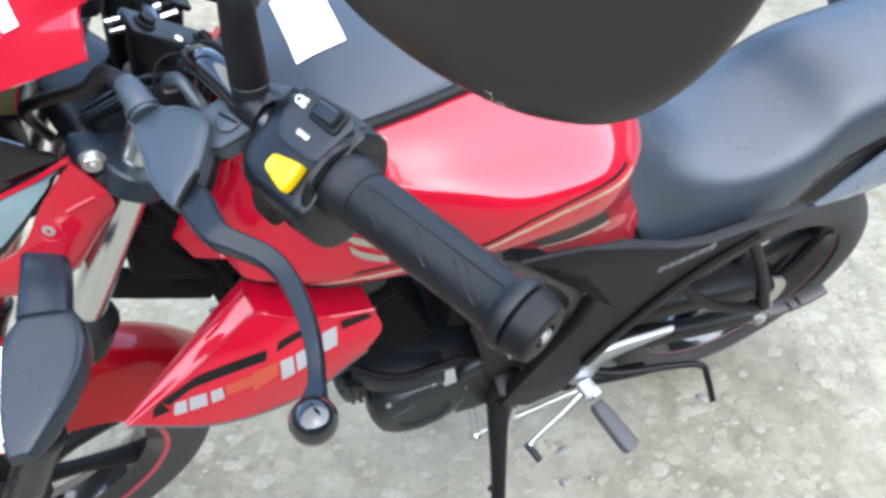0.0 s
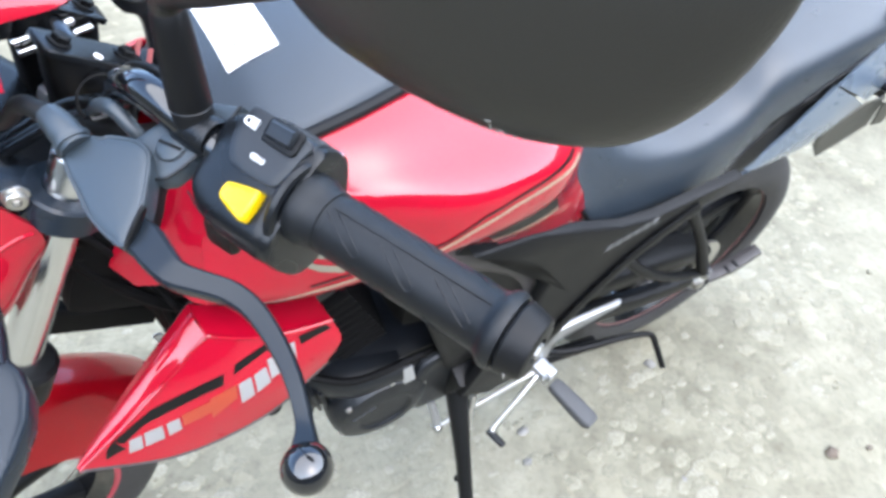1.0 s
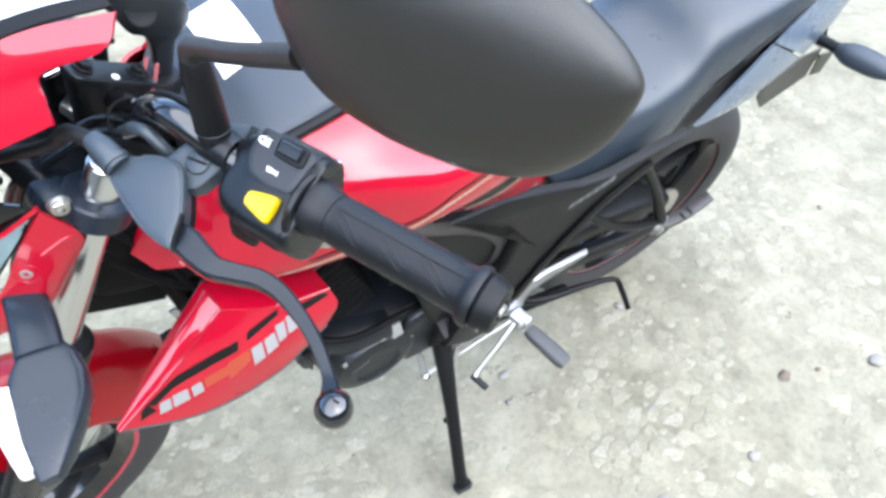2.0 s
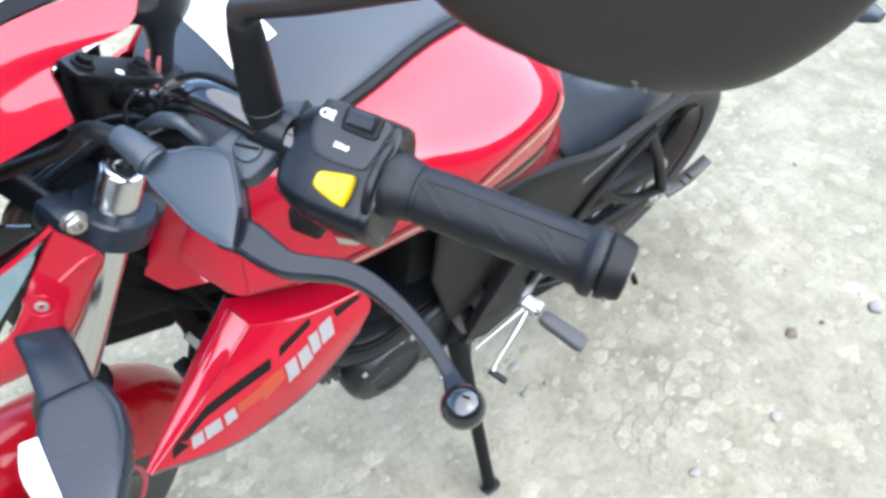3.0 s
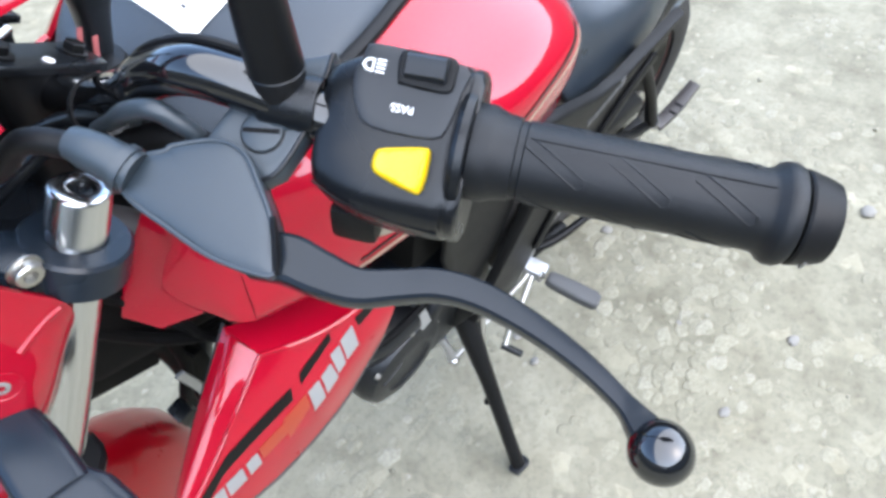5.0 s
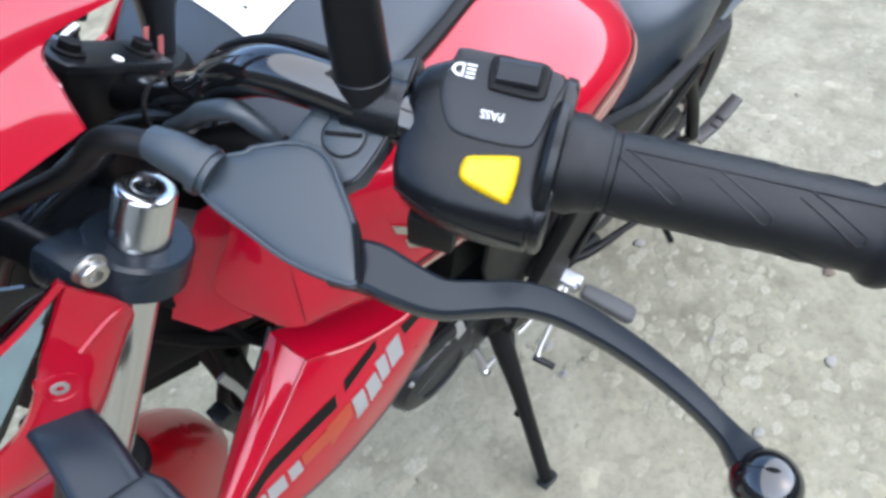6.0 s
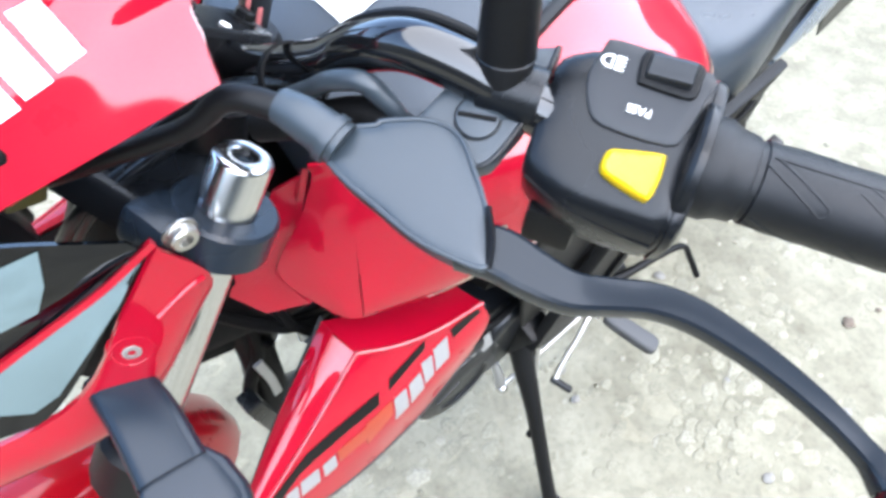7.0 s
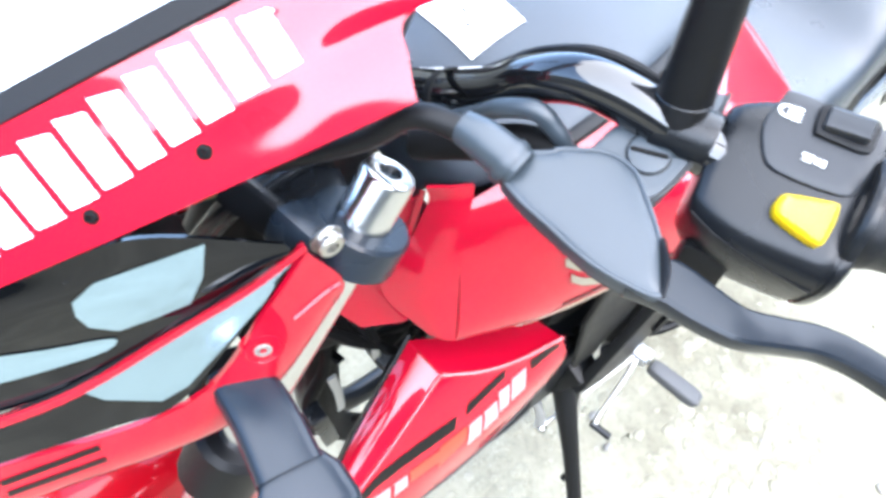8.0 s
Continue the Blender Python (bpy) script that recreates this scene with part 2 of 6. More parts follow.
def lathe(profile, a, b, n=32, bm=None, caps=True):
    """Turns (distance along, radius) pairs about the axis from a towards b."""
    bm = bm or bmesh.new()
    a = Vector(a)
    way = (Vector(b) - a).normalized()
    x = way.orthogonal().normalized()
    y = way.cross(x)
    skin(bm, [[a + way * d + (x * math.cos(t) + y * math.sin(t)) * r for t in (2 * math.pi * i / n for i in range(n))] for d, r in profile], caps=caps)
    return bm


def rod(a, b, r, n=16, r2=None, bm=None):
    d = (Vector(b) - Vector(a)).length
    r2 = r if r2 is None else r2
    c = min(r, r2) * 0.15
    return lathe([(0, r - c), (c, r), (d - c, r2), (d, r2 - c)], a, b, n, bm)


def bolt(at, way, r=0.006, tall=0.005):
    """A hexagon head on a washer."""
    at, way = Vector(at), Vector(way).normalized()
    bm = lathe([(0, r * 1.35), (tall * 0.25, r * 1.35), (tall * 0.3, r * 1.25)], at, at + way, 20)
    lathe([(tall * 0.3, r), (tall * 0.9, r), (tall, r * 0.85)], at, at + way, 6, bm)
    return bm


def socket_bolt(at, way, r=0.008, tall=0.006):
    at, way = Vector(at), Vector(way).normalized()
    bm = lathe([(0, r * 1.25), (tall * 0.2, r * 1.25), (tall * 0.22, r), (tall * 0.85, r), (tall, r * 0.88), (tall, r * 0.5)], at, at + way, 20, caps=False)
    lathe([(tall, r * 0.5), (tall * 0.4, r * 0.48), (tall * 0.38, r * 0.1)], at, at + way, 6, bm, caps=False)
    return bm


def box(size, m=None, edge=0.002, bm=None):
    own = bmesh.new()
    bmesh.ops.create_cube(own, size=1.0, matrix=Matrix.Diagonal((*size, 1)))
    if edge:
        bmesh.ops.bevel(own, geom=own.edges[:], offset=edge, segments=2, affect='EDGES', profile=0.6)
    if m is not None:
        own.transform(m)
    if bm is None:
        return own
    me = bpy.data.meshes.new("tmp")
    own.to_mesh(me)
    own.free()
    bm.from_mesh(me)
    bpy.data.meshes.remove(me)
    return bm


def axes(origin, x, y):
    """A frame from an origin, the way of its x and roughly that of its y."""
    x = Vector(x).normalized()
    z = x.cross(Vector(y)).normalized()
    y = z.cross(x)
    return Matrix(((x.x, y.x, z.x, origin[0]), (x.y, y.y, z.y, origin[1]), (x.z, y.z, z.z, origin[2]), (0, 0, 0, 1)))


def slab(outline, thick, edge=0.002, dome=0.0, rounded=0, m=None):
    """A plate in the xy plane of a frame, from z = 0 up to thick, with soft edges and a domed top."""
    pts = [V(x, y, 0) for x, y in outline]
    if rounded:
        ring = curve(pts + [pts[0]], rounded)[:-1]
        pts = ring
    c = sum(pts, V(0, 0, 0)) / len(pts)
    bm = bmesh.new()
    rings = [[p.copy() for p in pts]]
    rings.append([p + V(0, 0, thick - edge) for p in pts])
    steps = ((1, 0.0), (0.6, 0.7), (0.0, 1.0)) if edge else ()
    for f, h in steps[1:]:
        rings.append([p + (c - p).normalized() * edge * (1 - f) + V(0, 0, thick - edge + edge * h) for p in pts])
    for f in (0.75, 0.5, 0.25):
        rings.append([c + (p - c) * f + V(0, 0, thick + dome * (1 - f * f)) for p in pts])
    rows = skin(bm, rings, caps=False)
    top = bm.verts.new(c + V(0, 0, thick + dome))
    for i in range(len(pts)):
        bm.faces.new((rows[-1][i], rows[-1][(i + 1) % len(pts)], top))
    bm.faces.new(rows[0][::-1])
    if m is not None:
        bm.transform(m)
    return bm


def panel(rows, k=6, thick=0.003, soft_u=True, soft_v=True, mirror=False):
    """A shell through a net of points; thick is added behind it."""
    def line(p, soft):
        if soft:
            return curve(p, k)
        p = [Vector(q) for q in p]
        return [a.lerp(b, i / k) for a, b in zip(p, p[1:]) for i in range(k)] + [p[-1]]
    fine = [line(r, soft_v) for r in rows]
    cols = [line([r[i] for r in fine], soft_u) for i in range(len(fine[0]))]
    bm = bmesh.new()
    skin(bm, cols, closed=False)
    bmesh.ops.recalc_face_normals(bm, faces=bm.faces)
    if thick:
        bmesh.ops.solidify(bm, geom=bm.faces[:], thickness=thick)
    if mirror:
        bm.transform(Matrix.Diagonal((1, -1, 1, 1)))
    return bm


# ---- ground ----
def build_ground():
    bm = bmesh.new()
    n, near = 90, 1.9
    # One sheet: a fine middle and ever wider rings out to the horizon.
    def place(i):
        t = (i / n) * 2 - 1
        return math.copysign(near * abs(t) / 0.8 if abs(t) < 0.8 else near * math.exp((abs(t) - 0.8) * 36), t)
    grid = [[None] * (n + 1) for _ in range(n + 1)]
    for i in range(n + 1):
        for j in range(n + 1):
            x, y = 0.8 + place(i), place(j)
            near_by = max(0.0, 1 - max(abs(x - 0.8), abs(y)) / 6)
            z = 0.012 * near_by * noise.noise(V(x * 2.1, y * 2.1, 0)) + 0.006 * near_by * noise.noise(V(x * 7, y * 7, 3))
            grid[i][j] = bm.verts.new((x, y, z - 0.008))
    for i in range(n):
        for j in range(n):
            bm.faces.new((grid[i][j], grid[i + 1][j], grid[i + 1][j + 1], grid[i][j + 1]))
    ob = part("ground", bm, GROUND, None, angle=180)
    tagged(ob, label="pale packed gravel and dirt yard", category="ground", kind="structure")


def stone_mesh(bm, at, size, seed, flat=0.6):
    first = len(bm.verts)
    bmesh.ops.create_icosphere(bm, subdivisions=2, radius=1)
    bm.verts.ensure_lookup_table()
    for v in bm.verts[first:]:
        k = 1 + 0.45 * noise.noise(v.co * 1.1 + V(seed * 3.7, seed, 0)) + 0.15 * noise.noise(v.co * 3 + V(seed, 0, 9))
        v.co = V(v.co.x * k * size, v.co.y * k * size * 0.8, v.co.z * k * size * flat) + Vector(at)


def build_stones():
    rng = random.Random(5)
    # Loose stones that stand out on the yard.
    spots = [(1.478, -0.529, 0.016, BROWN_STONE, "brown chipped stone lying on the packed gravel"),
             (1.56, -0.56, 0.007, BROWN_STONE, "small dark pebble on the packed gravel"),
             (1.696, -0.622, 0.020, STONE, "grey rough stone lying on the gravel"),
             (0.94, -0.164, 0.012, STONE, "pale chip of stone beside the foot peg"),
             (1.308, -0.16, 0.015, STONE, "pale stone under the stand lever"),
             (0.905, -0.23, 0.010, STONE, "pale chip of stone on the ground"),
             (1.16, -0.42, 0.011, STONE, "pale chip of stone on the ground"),
             (1.25, -0.62, 0.013, STONE, "flat pale stone sunk in the gravel"),
             (1.02, -0.58, 0.012, STONE, "flat pale stone sunk in the gravel"),
             (0.78, -0.62, 0.013, STONE, "flat pale stone sunk in the gravel")]
    for i, (x, y, r, mat, label) in enumerate(spots):
        bm = bmesh.new()
        stone_mesh(bm, (0, 0, 0), r, i + 1, 0.32)
        ob = part("stone", bm, mat, None, angle=60)
        ob.location = (x, y, r * 0.12 - 0.006)
        tagged(ob, label=label, category="stone", group="loose stones")
    bm = bmesh.new()
    ico = bmesh.new()
    bmesh.ops.create_icosphere(ico, subdivisions=1, radius=1)
    shape = [v.co.copy() for v in ico.verts]
    faces = [[v.index for v in f.verts] for f in ico.faces]
    ico.free()
    verts, polys = [], []
    for i in range(420):
        x, y = rng.uniform(-0.9, 3.4), rng.uniform(-1.3, 2.4)
        r = 0.0022 + 0.0075 * rng.random() ** 4
        s = rng.uniform(0, 50)
        base = len(verts)
        turn = rng.uniform(0, 6.28)
        c, sn = math.cos(turn), math.sin(turn)
        for p in shape:
            k = r * (1 + 0.5 * noise.noise(p * 1.3 + V(s, 0, 0)))
            px, py = p.x * k * 1.3, p.y * k
            verts.append((x + px * c - py * sn, y + px * sn + py * c, p.z * k * 0.3 - 0.0062))
        polys += [[base + j for j in f] for f in faces]
    # Stones trodden into the dirt, in drifts: only their flat tops show.
    count = 0
    while count < 6500:
        x, y = rng.uniform(-0.4, 2.5), rng.uniform(-1.2, 1.3)
        drift = noise.noise(V(x * 2.3, y * 2.3, 5)) + 0.5 * noise.noise(V(x * 6, y * 6, 2))
        if rng.random() > 0.4 + 0.9 * drift:
            continue
        count += 1
        r, s, turn = 0.005 + 0.017 * rng.random() ** 1.8, rng.uniform(0, 50), rng.uniform(0, 6.28)
        high = 0.012 * noise.noise(V(x * 2.1, y * 2.1, 0)) + 0.006 * noise.noise(V(x * 7, y * 7, 3)) - 0.008
        base = len(verts)
        verts.append((x, y, high + 0.0010))
        for f, z in ((0.6, 0.0009), (0.9, 0.0005), (1.0, -0.0012)):
            for j in range(9):
                a = turn + 2 * math.pi * j / 9
                k = r * f * (1 + 0.45 * noise.noise(V(math.cos(a) * 1.2 + s, math.sin(a) * 1.2, 0)))
                verts.append((x + math.cos(a) * k * 1.2, y + math.sin(a) * k * 0.9, high + z))
        for j in range(9):
            k = (j + 1) % 9
            polys.append([base, base + 1 + j, base + 1 + k])
            for ring in (1, 10):
                polys.append([base + ring + j, base + ring + 9 + j, base + ring + 9 + k, base + ring + k])
    me = bpy.data.meshes.new("pebbles")
    me.from_pydata(verts, [], polys)
    me.polygons.foreach_set("use_smooth", [True] * len(me.polygons))
    me.materials.append(PEBBLES)
    tagged(new("pebbles", me), label="pale pebbles and grit set in the packed yard", category="pebbles", kind="stuff")


def build_unseen_walls():
    # Plain walls out of view on all sides, added to darken low reflections.
    for name, size, at in (("unseen_wall_north", (15.0, 0.25, 3.4), (0.8, 7.2, 1.68)), ("unseen_wall_south", (15.0, 0.25, 3.4), (0.8, -7.2, 1.68)),
                           ("unseen_wall_east", (0.25, 14.15, 3.4), (8.15, 0, 1.68)), ("unseen_wall_west", (0.25, 14.15, 3.4), (-6.55, 0, 1.68))):
        ob = part(name, box(size, Matrix.Translation(at), 0.02), WALL, None, angle=30)
        tagged(ob, label="plain unseen wall added to darken reflections", category="wall", kind="structure")


build_ground()
build_unseen_walls()
build_stones()

# ---- the motorcycle ----
# Its own frame: x to the rear, y to its right, z up; it leans to its left on the side stand.
LEAN = 13.0
bike = new("motorcycle")
bike.matrix_basis = pose(0, 0, 0, LEAN, 0, 0)
tagged(bike, label="red and black naked motorcycle leaning on its side stand", category="motorcycle")

# The steering axis, and how far the bars are turned to the left.
HEAD = V(0.322, 0, 1.0)
RAKE = V(math.sin(radians(25)), 0, math.cos(radians(25)))
STEER = Matrix.Translation(HEAD) @ Matrix.Rotation(radians(14), 4, RAKE) @ Matrix.Translation(-HEAD)
# The frame of the bar's end: x outwards along the bar, y rearwards, z up.
BAR = axes((0.375, -0.195, 1.108), (0.424, -0.903, 0.06), (0.903, 0.424, 0))


def at_bar(s, r, h):
    return BAR @ V(s, r, h)


def build_wheel(centre, radius, half, rim, red_tape, m, name):
    c = Vector(centre)
    # Tyre: a rounded band with a few cut grooves.
    prof = []
    for i in range(19):
        a = radians(-118 + i * 236 / 18)
        prof.append((half * math.sin(a) * 1.02, radius - half * 0.82 + half * 0.82 * math.cos(a)))
    prof = [(-half * 0.78, rim)] + prof + [(half * 0.78, rim)]
    bm = bmesh.new()
    n = 96
    rings = [[c + V(math.cos(t) * r, d, math.sin(t) * r) for d, r in prof] for t in (2 * math.pi * i / n for i in range(n + 1))]
    skin(bm, rings[:-1] + [rings[0]], closed=False)
    bmesh.ops.remove_doubles(bm, verts=bm.verts, dist=1e-5)
    wheel = part(name, bm, TYRE, bike, "black road tyre on a cast wheel", m)
    bm = bmesh.new()
    w = half * 0.74
    prof = [(-w, rim + 0.012), (-w, rim - 0.004), (-w * 0.8, rim - 0.012), (-w * 0.5, rim - 0.024), (w * 0.5, rim - 0.024), (w * 0.8, rim - 0.012), (w, rim - 0.004), (w, rim + 0.012)]
    rings = [[c + V(math.cos(t) * r, d, math.sin(t) * r) for d, r in prof] for t in (2 * math.pi * i / n for i in range(n + 1))]
    skin(bm, rings[:-1] + [rings[0]], closed=False)
    bmesh.ops.remove_doubles(bm, verts=bm.verts, dist=1e-5)
    part("rim", bm, GLOSS, wheel, "black cast rim", m)
    for side in (-1, 1):
        bm = bmesh.new()
        prof = [(side * (w + 0.0008), rim - 0.004), (side * (w + 0.0035), rim + 0.001), (side * (w + 0.0030), rim + 0.008), (side * (w + 0.0005), rim + 0.0115)]
        rings = [[c + V(math.cos(t) * r, d, math.sin(t) * r) for d, r in prof] for t in (2 * math.pi * i / n for i in range(n + 1))]
        skin(bm, rings[:-1] + [rings[0]], closed=False)
        part("rim_tape", bm, red_tape, wheel, "thin rim stripe", m)
    part("hub", lathe([(-0.05, 0.030), (-0.035, 0.045), (0.035, 0.045), (0.05, 0.030)], c, c + V(0, 1, 0), 28), BLACK, wheel, "", m)
    for i in range(6):
        a = 2 * math.pi * i / 6 + 0.3
        d = V(math.cos(a), 0, math.sin(a))
        t = V(-math.sin(a), 0, math.cos(a))
        bm = sweep([c + d * 0.035, c + d * 0.10 + t * 0.012, c + d * (rim - 0.018) + t * 0.02], [(0.016, 0.014), (0.011, 0.012), (0.014, 0.018)], 10, 5, up=(0, 1, 0), power=3)
        part("spoke", bm, BLACK, wheel, "", m)
    part("brake_disc", lathe([(0.075, 0.07), (0.075, 0.13), (0.071, 0.13), (0.071, 0.07), (0.075, 0.07)], c, c + V(0, 1, 0), 48, caps=False), STEEL, wheel, "steel brake disc", m)


build_wheel((-0.005, 0, 0.300), 0.303, 0.054, 0.214, RED_STRIPE, STEER, "front_wheel")
build_wheel((1.335, 0, 0.302), 0.305, 0.073, 0.220, DULL_STRIPE, None, "rear_wheel")


def build_fork():
    top = V(0.319, -0.103, 1.028)
    for side in (-1, 1):
        # The left leg stands as turned; the right one is its mirror about the steering plane.
        local = STEER.inverted() @ top
        p = STEER @ V(local.x, local.y * -side, local.z)
        down = p - RAKE * 0.46
        axle = p - RAKE * 0.80
        tube = part("fork_tube", lathe([(0.0045, 0.0066), (0.0004, 0.0068), (0, 0.0074), (0, 0.0135), (0.0008, 0.0150), (0.0026, 0.0160), (0.46, 0.0160)], p, down, 36), CHROME, bike, "chromed fork tube")
        part("fork_cap", lathe([(0.0030, 0.002), (0.0030, 0.0040), (0.0018, 0.0046), (0.0020, 0.0056), (0.0026, 0.0065), (0.004, 0.0065)], p, down, 24), SATIN, tube, "dark recessed plug in the fork cap")
        part("slider", lathe([(0, 0.019), (0.004, 0.023), (0.02, 0.0235), (0.03, 0.022), (0.31, 0.024), (0.36, 0.021)], down, axle, 24), SATIN, tube)
    # Upper yoke: a plate between two split rings.
    inv = STEER.inverted()
    up = RAKE
    fwd = V(-RAKE.z, 0, RAKE.x)
    loc = inv @ top
    yoke = None
    for side in (-1, 1):
        c = V(loc.x, loc.y * -side, loc.z) - up * 0.046
        bm = lathe([(-0.0125, 0.0165), (-0.0125, 0.0275), (-0.0105, 0.0295), (0.0105, 0.0295), (0.0125, 0.0275), (0.0125, 0.0165)], c, c + up, 36, caps=False)
        box((0.030, 0.030, 0.024), axes(c + fwd * 0.030 + V(0, side * -0.014, 0), fwd, (0, 1, 0)), 0.006, bm)
        m = part("yoke_ring", bm, SIGNAL, bike, "black cast clamp round the fork tube", STEER)
        yoke = yoke or m
        part("pinch_bolt", socket_bolt(c + fwd * 0.0355 + V(0, side * 0.001, 0) + up * 0.0105, (-fwd.x * -0.3, side, 0.1), 0.0075, 0.007), STEEL, m, "zinc socket bolt", STEER)
        part("lower_yoke", rod(c - up * 0.22 - up * 0.02, c - up * 0.19, 0.031), BLACK, bike, "", STEER)
    c = V(loc.x, 0, loc.z) - up * 0.054
    bm = slab([(-0.026, -0.100), (0.02, -0.085), (0.055, -0.035), (0.055, 0.035), (0.02, 0.085), (-0.026, 0.100), (-0.032, 0.05), (-0.04, 0.0), (-0.032, -0.05)], 0.022, 0.004, m=axes(c - up * 0.012, -fwd, (0, 1, 0)))
    part("upper_yoke", bm, SATIN, bike, "black upper fork yoke", STEER)
    part("steering_nut", lathe([(0, 0.016), (0.009, 0.016), (0.011, 0.013)], HEAD - up * 0.01, HEAD + up, 6), STEEL, bike, "", STEER)
    part("head_tube", rod(HEAD - up * 0.24, HEAD - up * 0.03, 0.032), BLACK, bike, "")
    # Handlebar clamps.
    for side in (-1, 1):
        near = inv @ V(0.351, -0.032, 1.0535)
        up = V(math.sin(radians(36)), 0, math.cos(radians(36)))
        ux, uy = V(up.z, 0, -up.x), V(0, 1, 0)
        base = V(near.x, near.y * -side, near.z) - up * 0.0455
        rings = []
        for drop, lx, wy in ((0.105, 0.056, 0.040), (0.055, 0.068, 0.034), (0.018, 0.076, 0.031), (0.004, 0.076, 0.029), (0.0, 0.074, 0.027)):
            ring = []
            for j in range(24):
                a = 2 * math.pi * j / 24
                ca, sa = math.cos(a), math.sin(a)
                ca, sa = math.copysign(abs(ca) ** 0.55, ca), math.copysign(abs(sa) ** 0.55, sa)
                ring.append(base + up * 0.0405 - V(0.15, 0, 1) * drop + ux * (lx / 2 * ca) + uy * (wy / 2 * sa))
            rings.append(ring)
        bm = bmesh.new()
        skin(bm, rings)
        part("bar_clamp", bm, BLACK, bike, "black handlebar clamp with two bolts", STEER)
        bm = slab([(-0.041, -0.010), (-0.032, -0.0145), (0.032, -0.0145), (0.041, -0.010), (0.041, 0.010), (0.032, 0.0145), (-0.032, 0.0145), (-0.041, 0.010)], 0.005, 0.0015, rounded=3, m=axes(base + up * 0.0405, ux, uy))
        cap = part("clamp_cap", bm, SATIN, bike, "", STEER)
        for d in (-0.026, 0.026):
            part("clamp_bolt", bolt(base + up * 0.0455 + ux * d, up, 0.0062, 0.007), BLACK, cap, "black hexagon bolt", STEER)
        part("punch_mark", lathe([(0, 0.0032), (0.0008, 0.003)], base + up * 0.0458 - ux * 0.001 - uy * 0.009, base + up, 14), WHITE, cap, "small white paint dot", STEER)


build_fork()


def build_handlebar():
    inv = STEER.inverted()
    left = [at_bar(0.222, 0, 0), at_bar(0.12, 0, 0), at_bar(0.040, 0, 0.001), at_bar(0.014, 0.0, 0.006), at_bar(-0.012, 0.0, 0.0125), at_bar(-0.033, 0.001, 0.0125), at_bar(-0.055, 0.005, 0.0005), at_bar(-0.077, 0.011, -0.0195)]
    left = [inv @ p for p in left]
    mid = inv @ V(0.351, -0.032, 1.0535) - V(math.sin(radians(36)), 0, math.cos(radians(36))) * 0.0165
    line = left + [mid + V(0.002, -0.026, 0.003), mid, V(mid.x, 0, mid.z - 0.001)]
    line = line + [V(p.x, -p.y, p.z) for p in reversed(line[:-1])]
    bm = sweep(line, 0.0112, 20, 8)
    bar = part("handlebar", bm, GLOSS, bike, "gloss black tubular handlebar", STEER)
    # Thin lead lying along the back of the bend.
    lead = [at_bar(0.006, 0.0085, 0.0165), at_bar(-0.012, 0.0085, 0.0225), at_bar(-0.033, 0.0090, 0.0225), at_bar(-0.055, 0.0110, 0.0120), at_bar(-0.072, 0.0140, -0.0040), at_bar(-0.084, 0.0120, -0.0150), at_bar(-0.094, 0.0060, -0.0310)]
    part("thin_lead", sweep(lead, 0.0021, 8, 6), BLACK, bar, "thin black lead")
    # Both rubber grips; the far one is the mirror of the near one about the steering plane.
    flip = STEER @ Matrix.Diagonal((1, -1, 1, 1)) @ inv
    for m in (None, flip):
        prof = [(0.091, 0.0145), (0.0915, 0.0200), (0.098, 0.0202), (0.1005, 0.0190), (0.104, 0.0178), (0.109, 0.0172), (0.1095, 0.0162), (0.112, 0.0160),
                (0.1125, 0.0168), (0.150, 0.0170), (0.190, 0.0167), (0.2060, 0.0168), (0.2085, 0.0178), (0.2105, 0.0198), (0.2125, 0.0206), (0.2155, 0.0206), (0.2175, 0.0196), (0.218, 0.016)]
        bm = lathe(prof, at_bar(0, 0, 0), at_bar(1, 0, 0), 48)
        grip = part("handlebar_grip", bm, RUBBER, bike, "black ribbed rubber handlebar grip", m)
        # Slanted ribs cut round the grip, and a mould line.
        for turn in range(4):
            for k in range(3):
                pts = []
                for i in range(23):
                    # Down one flank of the slot, round its end and back.
                    t = min(i, 22 - i) / 10
                    over = 0.0 if i <= 10 else 1.0
                    if i == 11:
                        t, over = 1.06, 0.5
                    ang = radians(98 + turn * 90 + 45 * t + 14 * over)
                    s = 0.1145 + k * 0.0325 + 0.0225 * t - 0.0022 * over
                    pts.append(at_bar(s, math.cos(ang) * 0.01672, math.sin(ang) * 0.01672))
                part("rib", sweep(pts, 0.00052, 6, 1, smooth=False), RUBBER, grip, "", m)
        part("mould_line", sweep([at_bar(0.114 + 0.094 * i / 8, math.cos(radians(100)) * 0.01685, math.sin(radians(100)) * 0.01685) for i in range(9)], 0.00042, 6, 1, smooth=False), BLACK, grip, "", m)
        bm = lathe([(0.2140, 0.0150), (0.2150, 0.0158), (0.2188, 0.0160), (0.2190, 0.0186), (0.2202, 0.0192), (0.2290, 0.0172), (0.2320, 0.0160), (0.2327, 0.0145), (0.2328, 0.0072), (0.2310, 0.0068), (0.2310, 0.0008)], at_bar(0, 0, 0), at_bar(1, 0, 0), 40, caps=False)
        weight = part("bar_end", bm, BLACK, bike, "black bar end weight with a recessed screw", m)
        part("screw", bolt(at_bar(0.2300, 0, 0), BAR.to_3x3() @ V(1, 0, 0), 0.0042, 0.004), STEEL, weight, "", m)
        bm = box((0.006, 0.0012, 0.0008), axes(at_bar(0.2255, math.cos(radians(205)) * 0.0182, math.sin(radians(205)) * 0.0182), BAR.to_3x3() @ V(0, -0.3, 1), BAR.to_3x3() @ V(1, 0, 0)), 0)
        part("moulded_mark", bm, GREY, weight, "", m)
